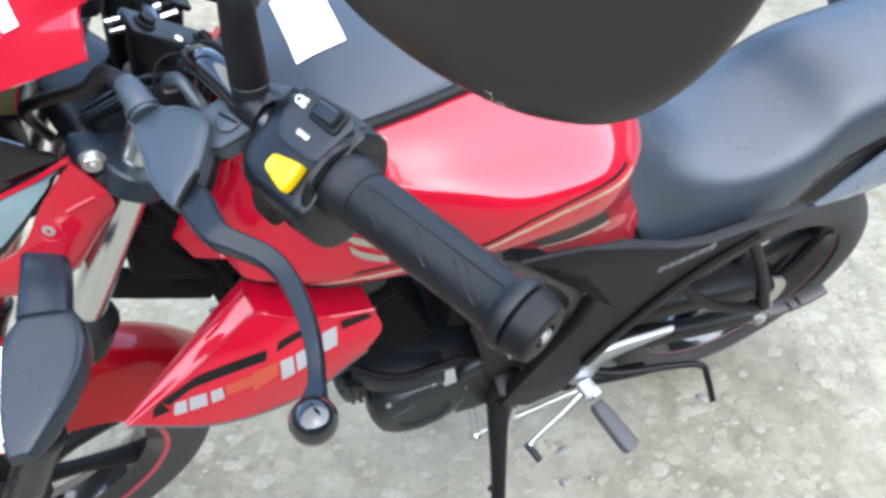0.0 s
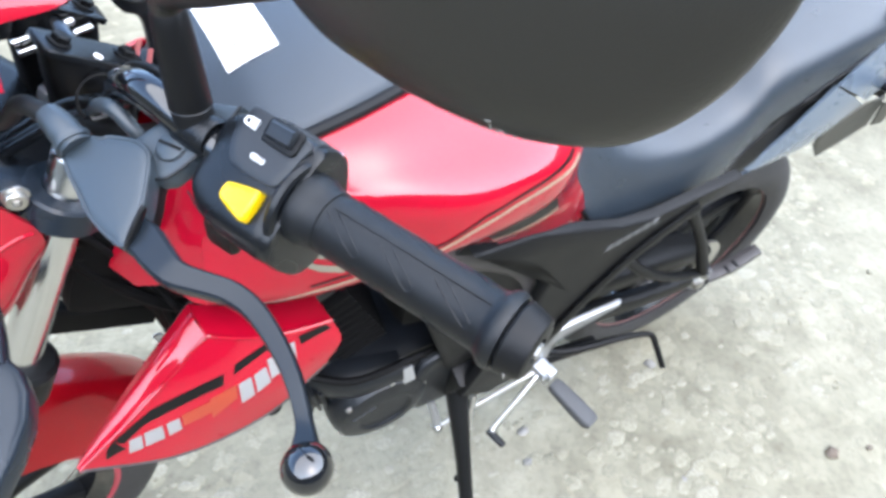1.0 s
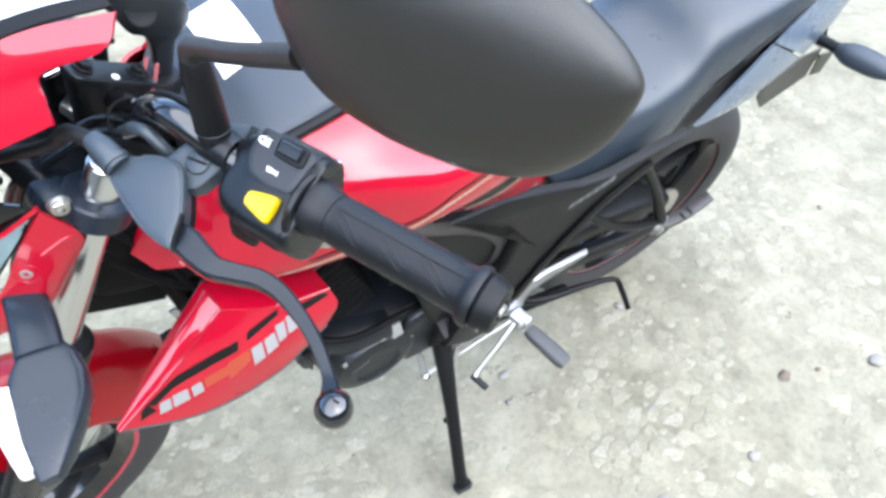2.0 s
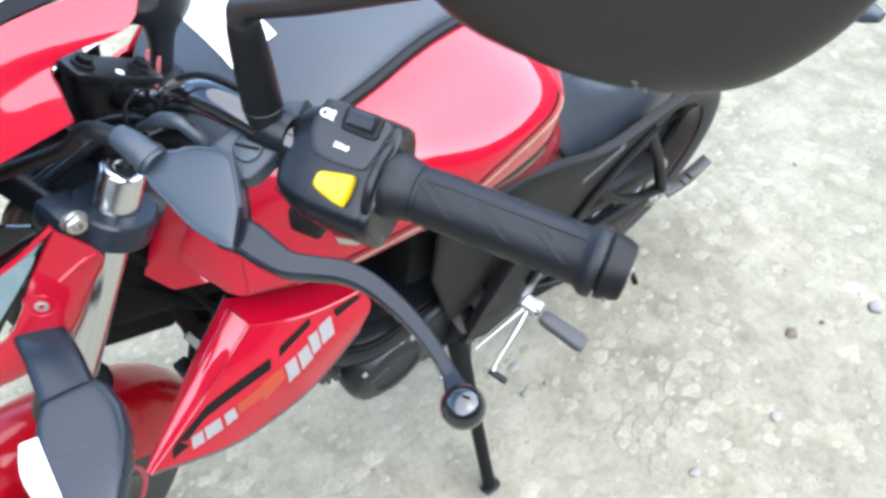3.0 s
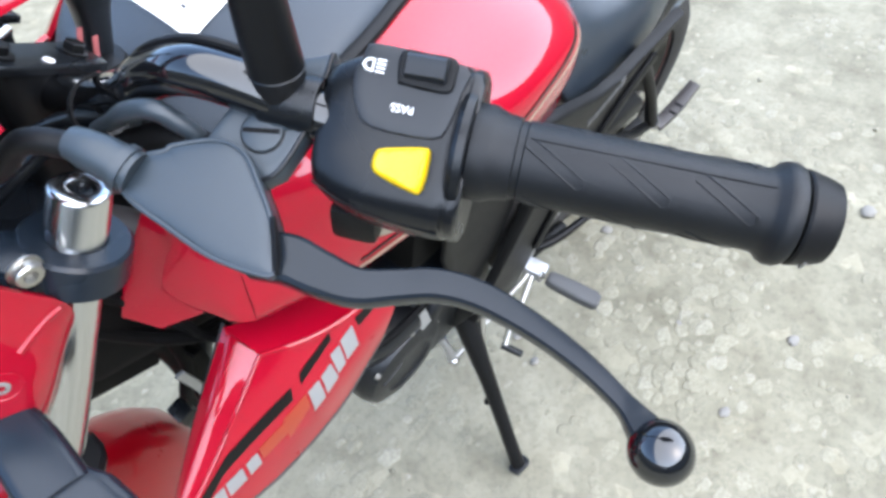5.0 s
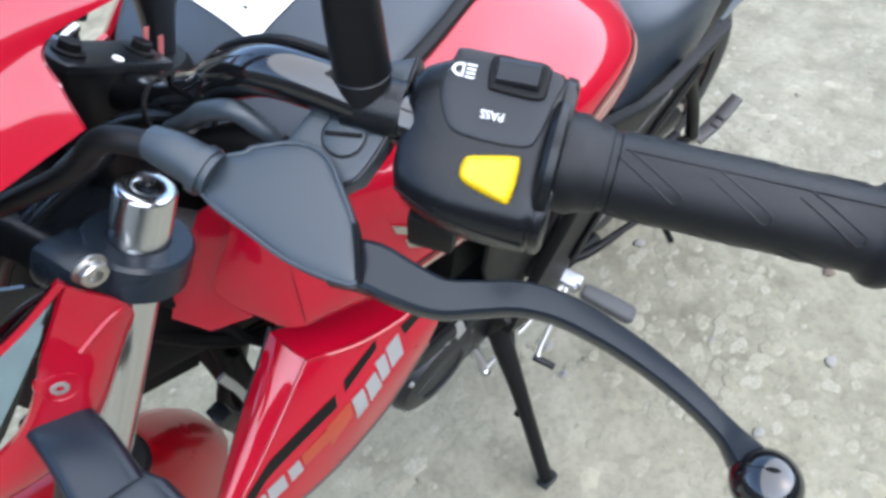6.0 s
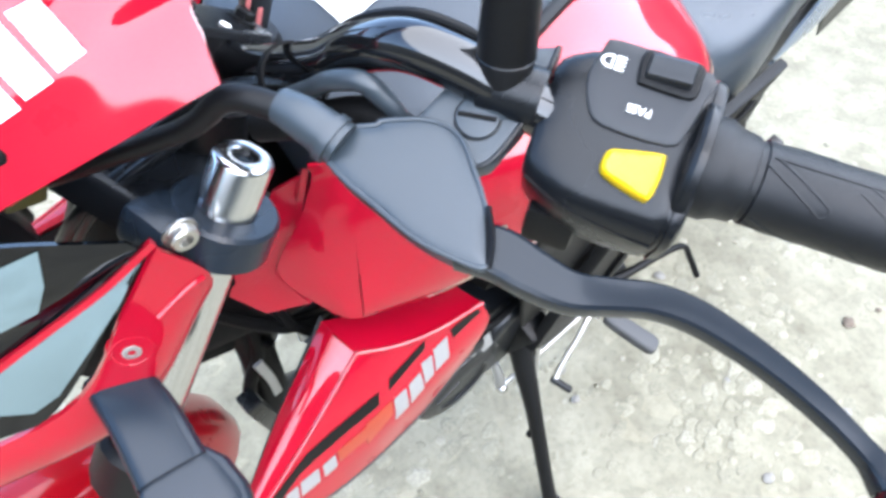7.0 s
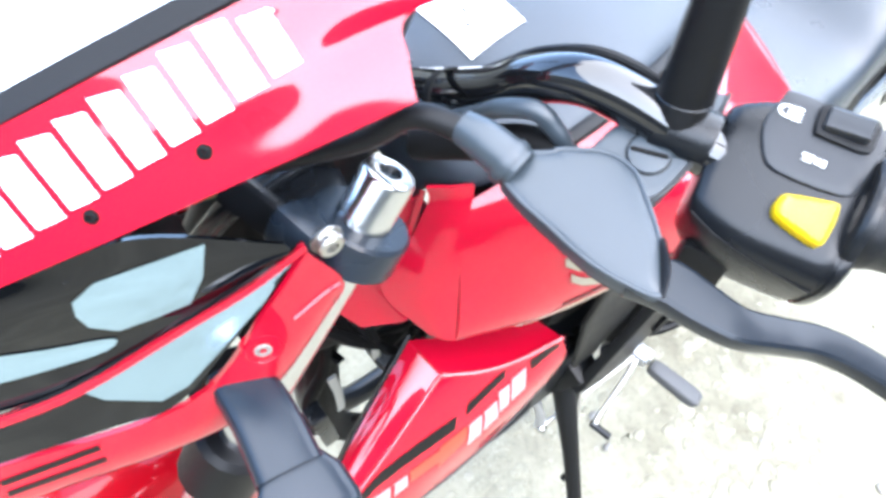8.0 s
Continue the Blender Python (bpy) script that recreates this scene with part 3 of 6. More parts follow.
    return flip


FLIP = build_handlebar()


def build_switch():
    # Cross-section of the housing, rearwards and up from the bar's middle.
    sec = [(0.030, 0.018), (0.018, 0.0265), (0.008, 0.0245), (-0.003, 0.0178), (-0.014, 0.0090), (-0.026, 0.0000), (-0.0320, -0.008), (-0.0305, -0.022), (-0.014, -0.047), (0.004, -0.051), (0.022, -0.042), (0.033, -0.020), (0.036, 0.006)]
    def ring(s, k):
        pts = curve([V(s, r * k, h * k) for r, h in sec + [sec[0]]], 5)[:-1]
        return [at_bar(*p) for p in pts]
    stations = [(0.0275, 0.60), (0.0288, 0.70), (0.0325, 0.79), (0.039, 0.885), (0.046, 0.95), (0.054, 0.99), (0.066, 1.0), (0.080, 0.995), (0.0845, 0.985), (0.0855, 0.95), (0.0868, 0.95), (0.0872, 0.985), (0.0905, 0.965), (0.092, 0.90)]
    bm = bmesh.new()
    skin(bm, [ring(*q) for q in stations])
    box_ = part("switch_housing", bm, SATIN, bike, "black plastic handlebar switch housing with white print")
    # Round collar where the housing meets the grip.
    bm = lathe([(0.0850, 0.0215), (0.0856, 0.0262), (0.0875, 0.0272), (0.0905, 0.0266), (0.0912, 0.0238), (0.0896, 0.0232), (0.0896, 0.0212)], at_bar(0, 0.0, -0.002), at_bar(1, 0.0, -0.002), 40, caps=False)
    part("housing_collar", bm, SATIN, box_, "round collar at the grip")
    # Seam between the two halves, and the raised front plate that carries the print.
    seam = [at_bar(s, r, h) for s, r, h in ((0.030, -0.0265, -0.008), (0.042, -0.0308, -0.011), (0.055, -0.0322, -0.0135), (0.070, -0.0322, -0.0165), (0.0845, -0.0318, -0.019))]
    part("seam", sweep(seam, 0.00055, 6, 5), BLACK, box_)
    top = axes(at_bar(0.0655, 0.0020, 0.0222), BAR.to_3x3() @ V(1, 0, 0), BAR.to_3x3() @ V(0, 0.83, 0.56))
    plate = [(-0.0225, 0.014), (-0.0250, 0.002), (-0.0215, -0.009), (-0.0140, -0.0155), (0.011, -0.0155), (0.0165, -0.009), (0.0185, 0.004), (0.0180, 0.015), (-0.018, 0.0175)]
    bm = slab(plate, 0.0020, 0.0006, rounded=3, m=top @ Matrix.Translation((0, 0, -0.0018)))
    face = part("face_plate", bm, FACE, box_, "smooth black face plate with white symbols")
    # Rocker for the headlight beam in its recess.
    bm = slab([(-0.0098, -0.0066), (0.0, -0.0072), (0.0110, -0.0066), (0.0122, 0.0), (0.0110, 0.0066), (0.0, 0.0070), (-0.0098, 0.0066), (-0.0110, 0.0)], 0.002, 0.0008, rounded=4, m=top @ Matrix.Translation((0.0030, 0.0098, 0.0002)))
    part("switch_recess", bm, BLACK, box_)
    rows = []
    for x in (-0.0108, -0.0100, -0.004, 0.004, 0.0100, 0.0108):
        k = 0.85 if abs(x) > 0.0105 else 1.0
        tilt = 0.0010 * (x / 0.0108) - 0.0014
        rows.append([top @ V(x * 0.80 + 0.0034, y * 0.95 * k + 0.0102, z * k + tilt) for y, z in ((-0.0048, 0.001), (-0.0048, 0.0052), (-0.0036, 0.0070), (0.0, 0.0064), (0.0036, 0.0076), (0.0052, 0.0062), (0.0052, 0.001))])
    bm = bmesh.new()
    skin(bm, rows)
    part("rocker_switch", bm, FACE, box_, "black rocker switch")
    # White symbol: a lamp and its beams; and the word.
    lamp = []
    for i in range(13):
        a = radians(90 + i * 15)
        lamp.append((math.cos(a) * 0.0036, math.sin(a) * 0.0026))
    inner = [(x * 0.72, y * 0.68) for x, y in reversed(lamp)]
    b = slab(lamp + [(0.0010, -0.0026), (0.0010, 0.0026)], 0.00035, 0.0, m=top @ Matrix.Translation((-0.0186, 0.0085, 0.0006)))
    sym = part("lamp_symbol", b, WHITE, face, "white headlight symbol")
    b = slab(inner + [(0.0003, 0.0018), (0.0003, -0.0018)], 0.0004, 0.0, m=top @ Matrix.Translation((-0.0186, 0.0085, 0.0008)))
    part("lamp_inside", b, FACE, sym)
    for i in range(4):
        y = 0.0109 - i * 0.0016
        b = slab([(0, -0.00032), (0.0036, -0.00032), (0.0036, 0.00032), (0, 0.00032)], 0.0004, 0.0, m=top @ Matrix.Translation((-0.0167, y, 0.0006)))
        part("beam_symbol", b, WHITE, sym)
    font = bpy.data.curves.new("word", 'FONT')
    font.body, font.size, font.align_x, font.align_y = "PASS", 0.0056, 'CENTER', 'CENTER'
    font.extrude = 0.0002
    word = bpy.data.objects.new("word", font)
    me = bpy.data.meshes.new_from_object(word)
    bpy.data.objects.remove(word)
    bm = bmesh.new()
    bm.from_mesh(me)
    bpy.data.meshes.remove(me)
    bm.transform(top @ Matrix.Translation((-0.0028, -0.0062, 0.0009)) @ Matrix.Rotation(math.pi, 4, 'Z') @ Matrix.Diagonal((0.80, 0.82, 1, 1)))
    part("lettering", bm, WHITE, face, "white printed word")
    # Yellow trigger, a tapering pad.
    pad = [(-0.0087, -0.0243), (-0.0096, -0.0285), (-0.0085, -0.0325), (-0.0030, -0.0350), (0.0075, -0.0376), (0.0110, -0.0370), (0.0121, -0.0300), (0.0118, -0.0218), (0.0095, -0.0198), (-0.0050, -0.0228)]
    bm = slab(pad, 0.0070, 0.0020, dome=-0.0005, rounded=4, m=top @ Matrix.Translation((0, 0, -0.0020)))
    part("pass_trigger", bm, YELLOW, box_, "yellow flash trigger")
    # Screw and choke boss on the underside, a chromed screw at the rear edge.
    part("screw", bolt(at_bar(0.083, 0.0350, 0.003), BAR.to_3x3() @ V(0.3, 1, 0.2), 0.0040, 0.004), CHROME, box_)
    part("lower_boss", box((0.022, 0.016, 0.02), axes(at_bar(0.045, -0.018, -0.037), BAR.to_3x3() @ V(1, 0, 0), BAR.to_3x3() @ V(0, 1, 0)), 0.004), BLACK, box_)
    # The far-side housing, plain.
    bm = bmesh.new()
    skin(bm, [ring(*q) for q in stations])
    part("switch_housing", bm, SATIN, bike, "black plastic throttle housing", FLIP)


build_switch()


def build_clutch():
    ub = BAR.to_3x3()
    # Perch: a split clamp on the bar, a wedge plate with the pivot screw, and the mirror socket.
    bm = lathe([(0.0, 0.0112), (0.0, 0.0120), (0.0012, 0.0125), (0.0235, 0.0125), (0.0247, 0.0120), (0.0247, 0.0112)], at_bar(0.002, 0.001, 0.0065), at_bar(1, 0, 0.0), 32, caps=False)
    perch = part("lever_perch", bm, SATIN, bike, "black cast clutch lever bracket")
    flat = axes(at_bar(0, 0.0042, -0.0039), ub @ V(1, 0, 0), ub @ V(0, 0.894, 0.447))
    bm = slab([(0.0265, 0.026), (0.0255, 0.008), (0.0230, -0.012), (0.0165, -0.030), (0.0090, -0.036), (-0.0040, -0.029), (-0.0180, -0.0215), (-0.0130, -0.008), (-0.0020, 0.008), (0.0090, 0.0195)], 0.0120, 0.0018, m=flat)
    part("pivot_plate", bm, PERCH, perch)
    rim = flat @ Matrix.Translation((0.0052, -0.0140, 0.0120))
    part("pivot_screw", lathe([(0, 0.0088), (0.0012, 0.0086), (0.0016, 0.0078)], rim @ V(0, 0, 0), rim @ V(0, 0, 1), 32), PERCH, perch, "black slotted pivot screw")
    bm = box((0.0155, 0.0019, 0.0008), rim @ Matrix.Rotation(radians(8), 4, 'Z') @ Matrix.Translation((0, 0, 0.0017)), 0)
    part("slot", bm, DARK, perch)
    bm = lathe([(0.0155, 0.0098), (0.0160, 0.0090)], rim @ V(0, 0, -0.0156), rim @ V(0, 0, 1), 32, caps=False)
    part("screw_seat", bm, BLACK, perch)
    # Ridge round the perch's outer edge.
    part("perch_ridge", sweep([flat @ V(0.0255, 0.025, 0.0122), flat @ V(0.0246, 0.008, 0.0122), flat @ V(0.0220, -0.012, 0.0122), flat @ V(0.0160, -0.029, 0.0120), flat @ V(0.0095, -0.034, 0.0115)], 0.0011, 8, 5), SATIN, perch)
    # Dark loom under the loop, from the head to the bracket.
    loom = [at_bar(-0.004, -0.018, -0.020), at_bar(-0.022, -0.014, -0.020), at_bar(-0.045, -0.010, -0.022), at_bar(-0.070, -0.010, -0.034), at_bar(-0.100, -0.012, -0.048)]
    part("wiring_loom", sweep(loom, [0.006, 0.008, 0.009, 0.0085, 0.008], 14, 6), DARK, perch, "black taped wiring loom")
    # Clutch switch lead looping over the bar.
    lead = [at_bar(*q) for q in ((-0.0230, -0.0120, -0.0230), (-0.0292, -0.0115, -0.0135), (-0.0360, -0.0120, -0.0065), (-0.0455, -0.0125, -0.0010), (-0.0610, -0.0115, -0.0075), (-0.0725, -0.0090, -0.0180), (-0.0900, -0.0040, -0.0330))]
    part("switch_lead", sweep(lead, [0.0036, 0.0042, 0.0046, 0.0048, 0.0046, 0.0042, 0.0036], 12, 6), BOOT, perch, "grey rubber sleeved clutch switch lead")
    bm = lathe([(-0.0022, 0.0166), (-0.0023, 0.0180), (0.0023, 0.0180), (0.0022, 0.0166), (-0.0022, 0.0166)], at_bar(-0.090, 0.008, -0.032), at_bar(-0.0675, 0.0013, -0.0115), 28, caps=False)
    part("cable_tie", bm, DARK, bar_of(), "black cable tie")
    # Leaf-shaped rubber boot over the lever pivot.
    # The boot rises towards the rider.
    lv = axes(at_bar(0, 0.0046, -0.0003), ub @ V(1, 0, 0.05), ub @ V(0, 1, 0.38))
    leaf = [(-0.0458, -0.0527), (-0.0439, -0.0445), (-0.0413, -0.0387), (-0.0311, -0.0339), (-0.0285, -0.0311), (-0.0137, -0.0258), (-0.0038, -0.0258), (0.0043, -0.0300), (0.0130, -0.0408), (0.0211, -0.0522), (0.0274, -0.0649), (0.0300, -0.0745), (0.0238, -0.0765), (0.0017, -0.0734), (-0.0205, -0.0649), (-0.0348, -0.0592)]
    bm = slab(leaf, 0.0125, 0.0022, dome=0.0012, rounded=4, m=lv)
    boot = part("lever_boot", bm, BOOT, bike, "dark grey rubber boot over the clutch lever pivot")
    rim_line = [lv @ V(x * 0.985 + (-0.008) * 0.015, y * 0.985 - 0.050 * 0.015, 0.0118) for x, y in leaf]
    part("boot_rim", sweep(rim_line + [rim_line[0]], 0.0011, 8, 4), BOOT, boot)
    part("boot_lip", sweep([lv @ V(0.0222, -0.0535, 0.011), lv @ V(0.0272, -0.0645, 0.0120), lv @ V(0.0295, -0.0750, 0.010)], [(0.0016, 0.003), (0.0018, 0.004), (0.0016, 0.003)], 8, 5), BLACK, boot)
    part("boot_skirt", slab([(x * 0.9, y * 0.92 - 0.003) for x, y in leaf], 0.010, 0.002, rounded=3, m=lv @ Matrix.Translation((0, 0, -0.009))), BLACK, boot)
    # Lever: blade that dips, rises and sweeps forward to a ball.
    path = [(0.0170, -0.0600), (0.0319, -0.0592), (0.0454, -0.0623), (0.0609, -0.0645), (0.0753, -0.0602), (0.0907, -0.0553), (0.108, -0.0559), (0.1302, -0.0633), (0.1502, -0.0736), (0.1661, -0.0850), (0.1741, -0.0929)]
    half = [(0.0095, 0.0055), (0.0100, 0.0058), (0.0092, 0.0056), (0.0076, 0.0054), (0.0066, 0.0052), (0.0063, 0.0050), (0.0058, 0.0050), (0.0049, 0.0048), (0.0042, 0.0047), (0.0039, 0.0044), (0.0060, 0.0058)]
    pts = [at_bar(s, r, -0.0190 - 0.0010 * (s - 0.02) / 0.16 - 0.002 * max(0.0, 0.03 - s) / 0.03) for s, r in path]
    lever = part("clutch_lever", blade(pts, half, ub @ V(0, -0.25, 1), 8), LEVER, bike, "satin black clutch lever with a ball end", angle=28)
    bm = bmesh.new()
    bmesh.ops.create_uvsphere(bm, u_segments=36, v_segments=20, radius=0.0114)
    bm.transform(Matrix.Translation(at_bar(0.1805, -0.0995, -0.0198)))
    part("lever_ball", bm, GLOSS, lever, "gloss black ball end")
    # Cable: rubber sleeve, adjuster and outer running down in front of the head.
    sleeve = [at_bar(-0.040, -0.042, -0.009), at_bar(-0.050, -0.0405, -0.006), at_bar(-0.059, -0.039, -0.004), at_bar(-0.069, -0.0375, -0.003)]
    part("cable_sleeve", sweep(sleeve, [0.0098, 0.0094, 0.0088, 0.0074], 16, 5), BOOT, perch, "grey rubber cable sleeve")
    part("sleeve_collar", lathe([(-0.001, 0.0098), (-0.001, 0.0108), (0.003, 0.0108), (0.003, 0.0098)], at_bar(-0.044, -0.0415, -0.0080), at_bar(-0.08, -0.0355, 0.004), 24), BOOT, perch)
    run = [at_bar(-0.064, -0.0380, -0.004), at_bar(-0.090, -0.041, -0.005), V(0.285, -0.115, 1.075), V(0.245, -0.070, 1.035), V(0.225, -0.02, 0.985), V(0.23, 0.02, 0.92)]
    part("clutch_cable", sweep(run, [0.0062, 0.0058, 0.0052, 0.005, 0.005, 0.005], 12, 8), BLACK, bike, "black clutch cable")
    for dx, dy, dz, r in ((0.0, 0.0, 0.0, 0.0046), (-0.006, -0.009, -0.004, 0.0040), (-0.013, -0.003, -0.009, 0.0043)):
        off = V(dx, dy, dz)
        run = [at_bar(-0.074, -0.004, -0.022) + off * 0.3, V(0.344, -0.110, 1.066) + off * 0.6, V(0.331, -0.073, 1.044) + off, V(0.305, -0.060, 1.027) + off * 1.2, V(0.262, -0.045, 0.990) + off, V(0.240, -0.020, 0.930) + off]
        part("wiring_lead", sweep(run, r, 10, 8), SATIN, bike, "black sleeved wiring lead")


def bar_of():
    return next(o for o in bike.children if o.name == "handlebar")


build_clutch()


def build_mirror(m=None):
    ub = BAR.to_3x3()
    foot, knee = at_bar(0.0105, 0.001, 0.001), at_bar(0.0042, 0.004, 0.0735)
    low = foot.lerp(knee, 0.24)
    bm = lathe([(0.0, 0.0112), (0.020, 0.0112), (0.0215, 0.0104), (0.022, 0.0116), (0.045, 0.0110), (0.066, 0.0100), (0.073, 0.0092), (0.0755, 0.0080)], foot, knee, 28)
    stem = part("mirror_stem", bm, BLACK, bike, "black rubber covered mirror stem", m)
    part("stem_ring", lathe([(0.0208, 0.0114), (0.0213, 0.0118), (0.0218, 0.0114)], foot, knee, 28), SATIN, stem, "", m)
    part("stem_boss", lathe([(-0.008, 0.0136), (0.000, 0.0134), (0.0036, 0.0124), (0.004, 0.0112)], foot, knee, 28), PERCH, stem, "", m)
    arm = [at_bar(0.0045, 0.004, 0.068), at_bar(0.0050, 0.0035, 0.0815), at_bar(0.0160, 0.001, 0.0900), at_bar(0.055, -0.009, 0.1110), at_bar(0.112, -0.021, 0.1440)]
    part("mirror_arm", sweep(arm, [0.0075, 0.0082, 0.0070, 0.0064, 0.0066], 16, 6), SHELL, stem, "", m)
    # Shell: rings from the glass rim round to a domed front.
    rim = [(0.104, 0.162), (0.1125, 0.1485), (0.132, 0.1375), (0.160, 0.1328), (0.190, 0.1308), (0.218, 0.1340), (0.243, 0.1460), (0.2595, 0.1695), (0.2665, 0.1960), (0.262, 0.2070), (0.244, 0.2190), (0.212, 0.2310), (0.170, 0.2360), (0.128, 0.2280), (0.104, 0.2050), (0.098, 0.1800)]
    loop = curve([V(a, 0, b) for a, b in rim + [rim[0]]], 5)[:-1]
    c = sum(loop, V(0, 0, 0)) / len(loop)
    rings = []
    for f, r in ((0.955, -0.010), (0.985, -0.011), (1.0, -0.014), (1.0, -0.019), (0.985, -0.023), (0.950, -0.0275), (0.89, -0.0325), (0.78, -0.0380), (0.60, -0.0430), (0.36, -0.0460), (0.12, -0.0472)):
        ring = []
        for p in loop:
            q = c + (p - c) * f
            # the shell is deepest near the arm and low belly, flatter at the tip
            k = 1.0 - 0.45 * max(0.0, (q.x - 0.17) / 0.1)
            ring.append(at_bar(q.x * 0.965 + 0.0064, -0.016 + (r + 0.016) * k if r < -0.016 else r, q.z - 0.0025))
        rings.append(ring)
    bm = bmesh.new()
    skin(bm, rings)
    shell = part("mirror_shell", bm, SHELL, bike, "matt black rear-view mirror shell", m, angle=60)
    bm = bmesh.new()
    bm.faces.new([bm.verts.new(at_bar(*(V(c.x, 0, c.z - 0.0025) + V((p.x - c.x) * 0.965, 0, p.z - c.z) * 0.955 + V(0, -0.0095, 0)))) for p in loop])
    bmesh.ops.solidify(bm, geom=bm.faces[:], thickness=0.001)
    part("mirror_glass", bm, GLASS, shell, "", m)
    # Small moulded mark low on the shell: plain bars, and a bolt dimple at the tip.
    if m is None:
        low = bmesh.new()
        low.from_mesh(shell.data)
        tree = BVHTree.FromBMesh(low)
        low.free()
        marks = [(0.1990 + i * 0.00285, 0.1344 + 0.0004 * i, 0.0011, 0.0008) for i in range(6)] + [(0.2040, 0.1400, 0.0006, 0.0040), (0.2060, 0.1378, 0.0040, 0.0007), (0.2032, 0.1418, 0.0024, 0.0006)]
        for x, z, wide, tall in marks:
            at, normal, _, _ = tree.ray_cast(at_bar(x, -0.2, z), ub @ V(0, 1, 0))
            if at is None:
                continue
            b = box((wide, tall, 0.0004), axes(at + normal * 0.0001, ub @ V(1, 0, 0), ub @ V(0, -0.3, 1)), 0)
            part("moulded_mark", b, GREY, shell)


build_mirror()
build_mirror(FLIP)


def surface(*objects):
    """A ray target made of finished parts, to lay thin prints on them."""
    bm = bmesh.new()
    for o in objects:
        bm.from_mesh(o.data)
    tree = BVHTree.FromBMesh(bm)
    bm.free()
    return tree


def print_on(tree, corners, mat, parent, name, label="", way=(0, 1, 0), nx=8, ny=2, lift=0.0009):
    """A thin print over a four-cornered field of the side view (x, z), laid on the surface behind it."""
    a, b, c, d = [V(x, -0.6, z) for x, z in corners]
    way = Vector(way)
    rows = []
    for i in range(nx + 1):
        row = []
        for j in range(ny + 1):
            p = a.lerp(b, i / nx).lerp(d.lerp(c, i / nx), j / ny)
            hit, normal, _, _ = tree.ray_cast(p, way)
            row.append(hit - way * lift if hit else None)
        rows.append(row)
    if any(p is None for row in rows for p in row):
        found = [p for row in rows for p in row if p is not None]
        if not found:
            return None
        y = sum(p.y for p in found) / len(found)
        for i, row in enumerate(rows):
            for j, p in enumerate(row):
                if p is None:
                    q = a.lerp(b, i / nx).lerp(d.lerp(c, i / nx), j / ny)
                    row[j] = V(q.x, y, q.z)
    bm = bmesh.new()
    skin(bm, rows, closed=False)
    bmesh.ops.recalc_face_normals(bm, faces=bm.faces)
    bmesh.ops.solidify(bm, geom=bm.faces[:], thickness=0.0004)
    return part(name, bm, mat, parent, label)


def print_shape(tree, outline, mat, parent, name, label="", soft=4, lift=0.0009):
    """A thin print with a rounded outline in the side view (x, z), laid on the surface behind it."""
    pts = [V(x, -0.6, z) for x, z in outline]
    ring = curve(pts + [pts[0]], soft)[:-1] if soft else pts
    c = sum(ring, V(0, 0, 0)) / len(ring)
    def lay(p):
        at = tree.ray_cast(p, V(0, 1, 0))[0]
        return at - V(0, lift, 0) if at else None
    rings = [[lay(c + (p - c) * f) for p in ring] for f in (1.0, 0.8, 0.6, 0.4, 0.2, 0.04)]
    middle = lay(c)
    rings = [[p or middle for p in r] for r in rings]
    bm = bmesh.new()
    rows = skin(bm, rings, caps=False)
    bm.faces.new(rows[-1])
    bmesh.ops.recalc_face_normals(bm, faces=bm.faces)
    return part(name, bm, mat, parent, label)


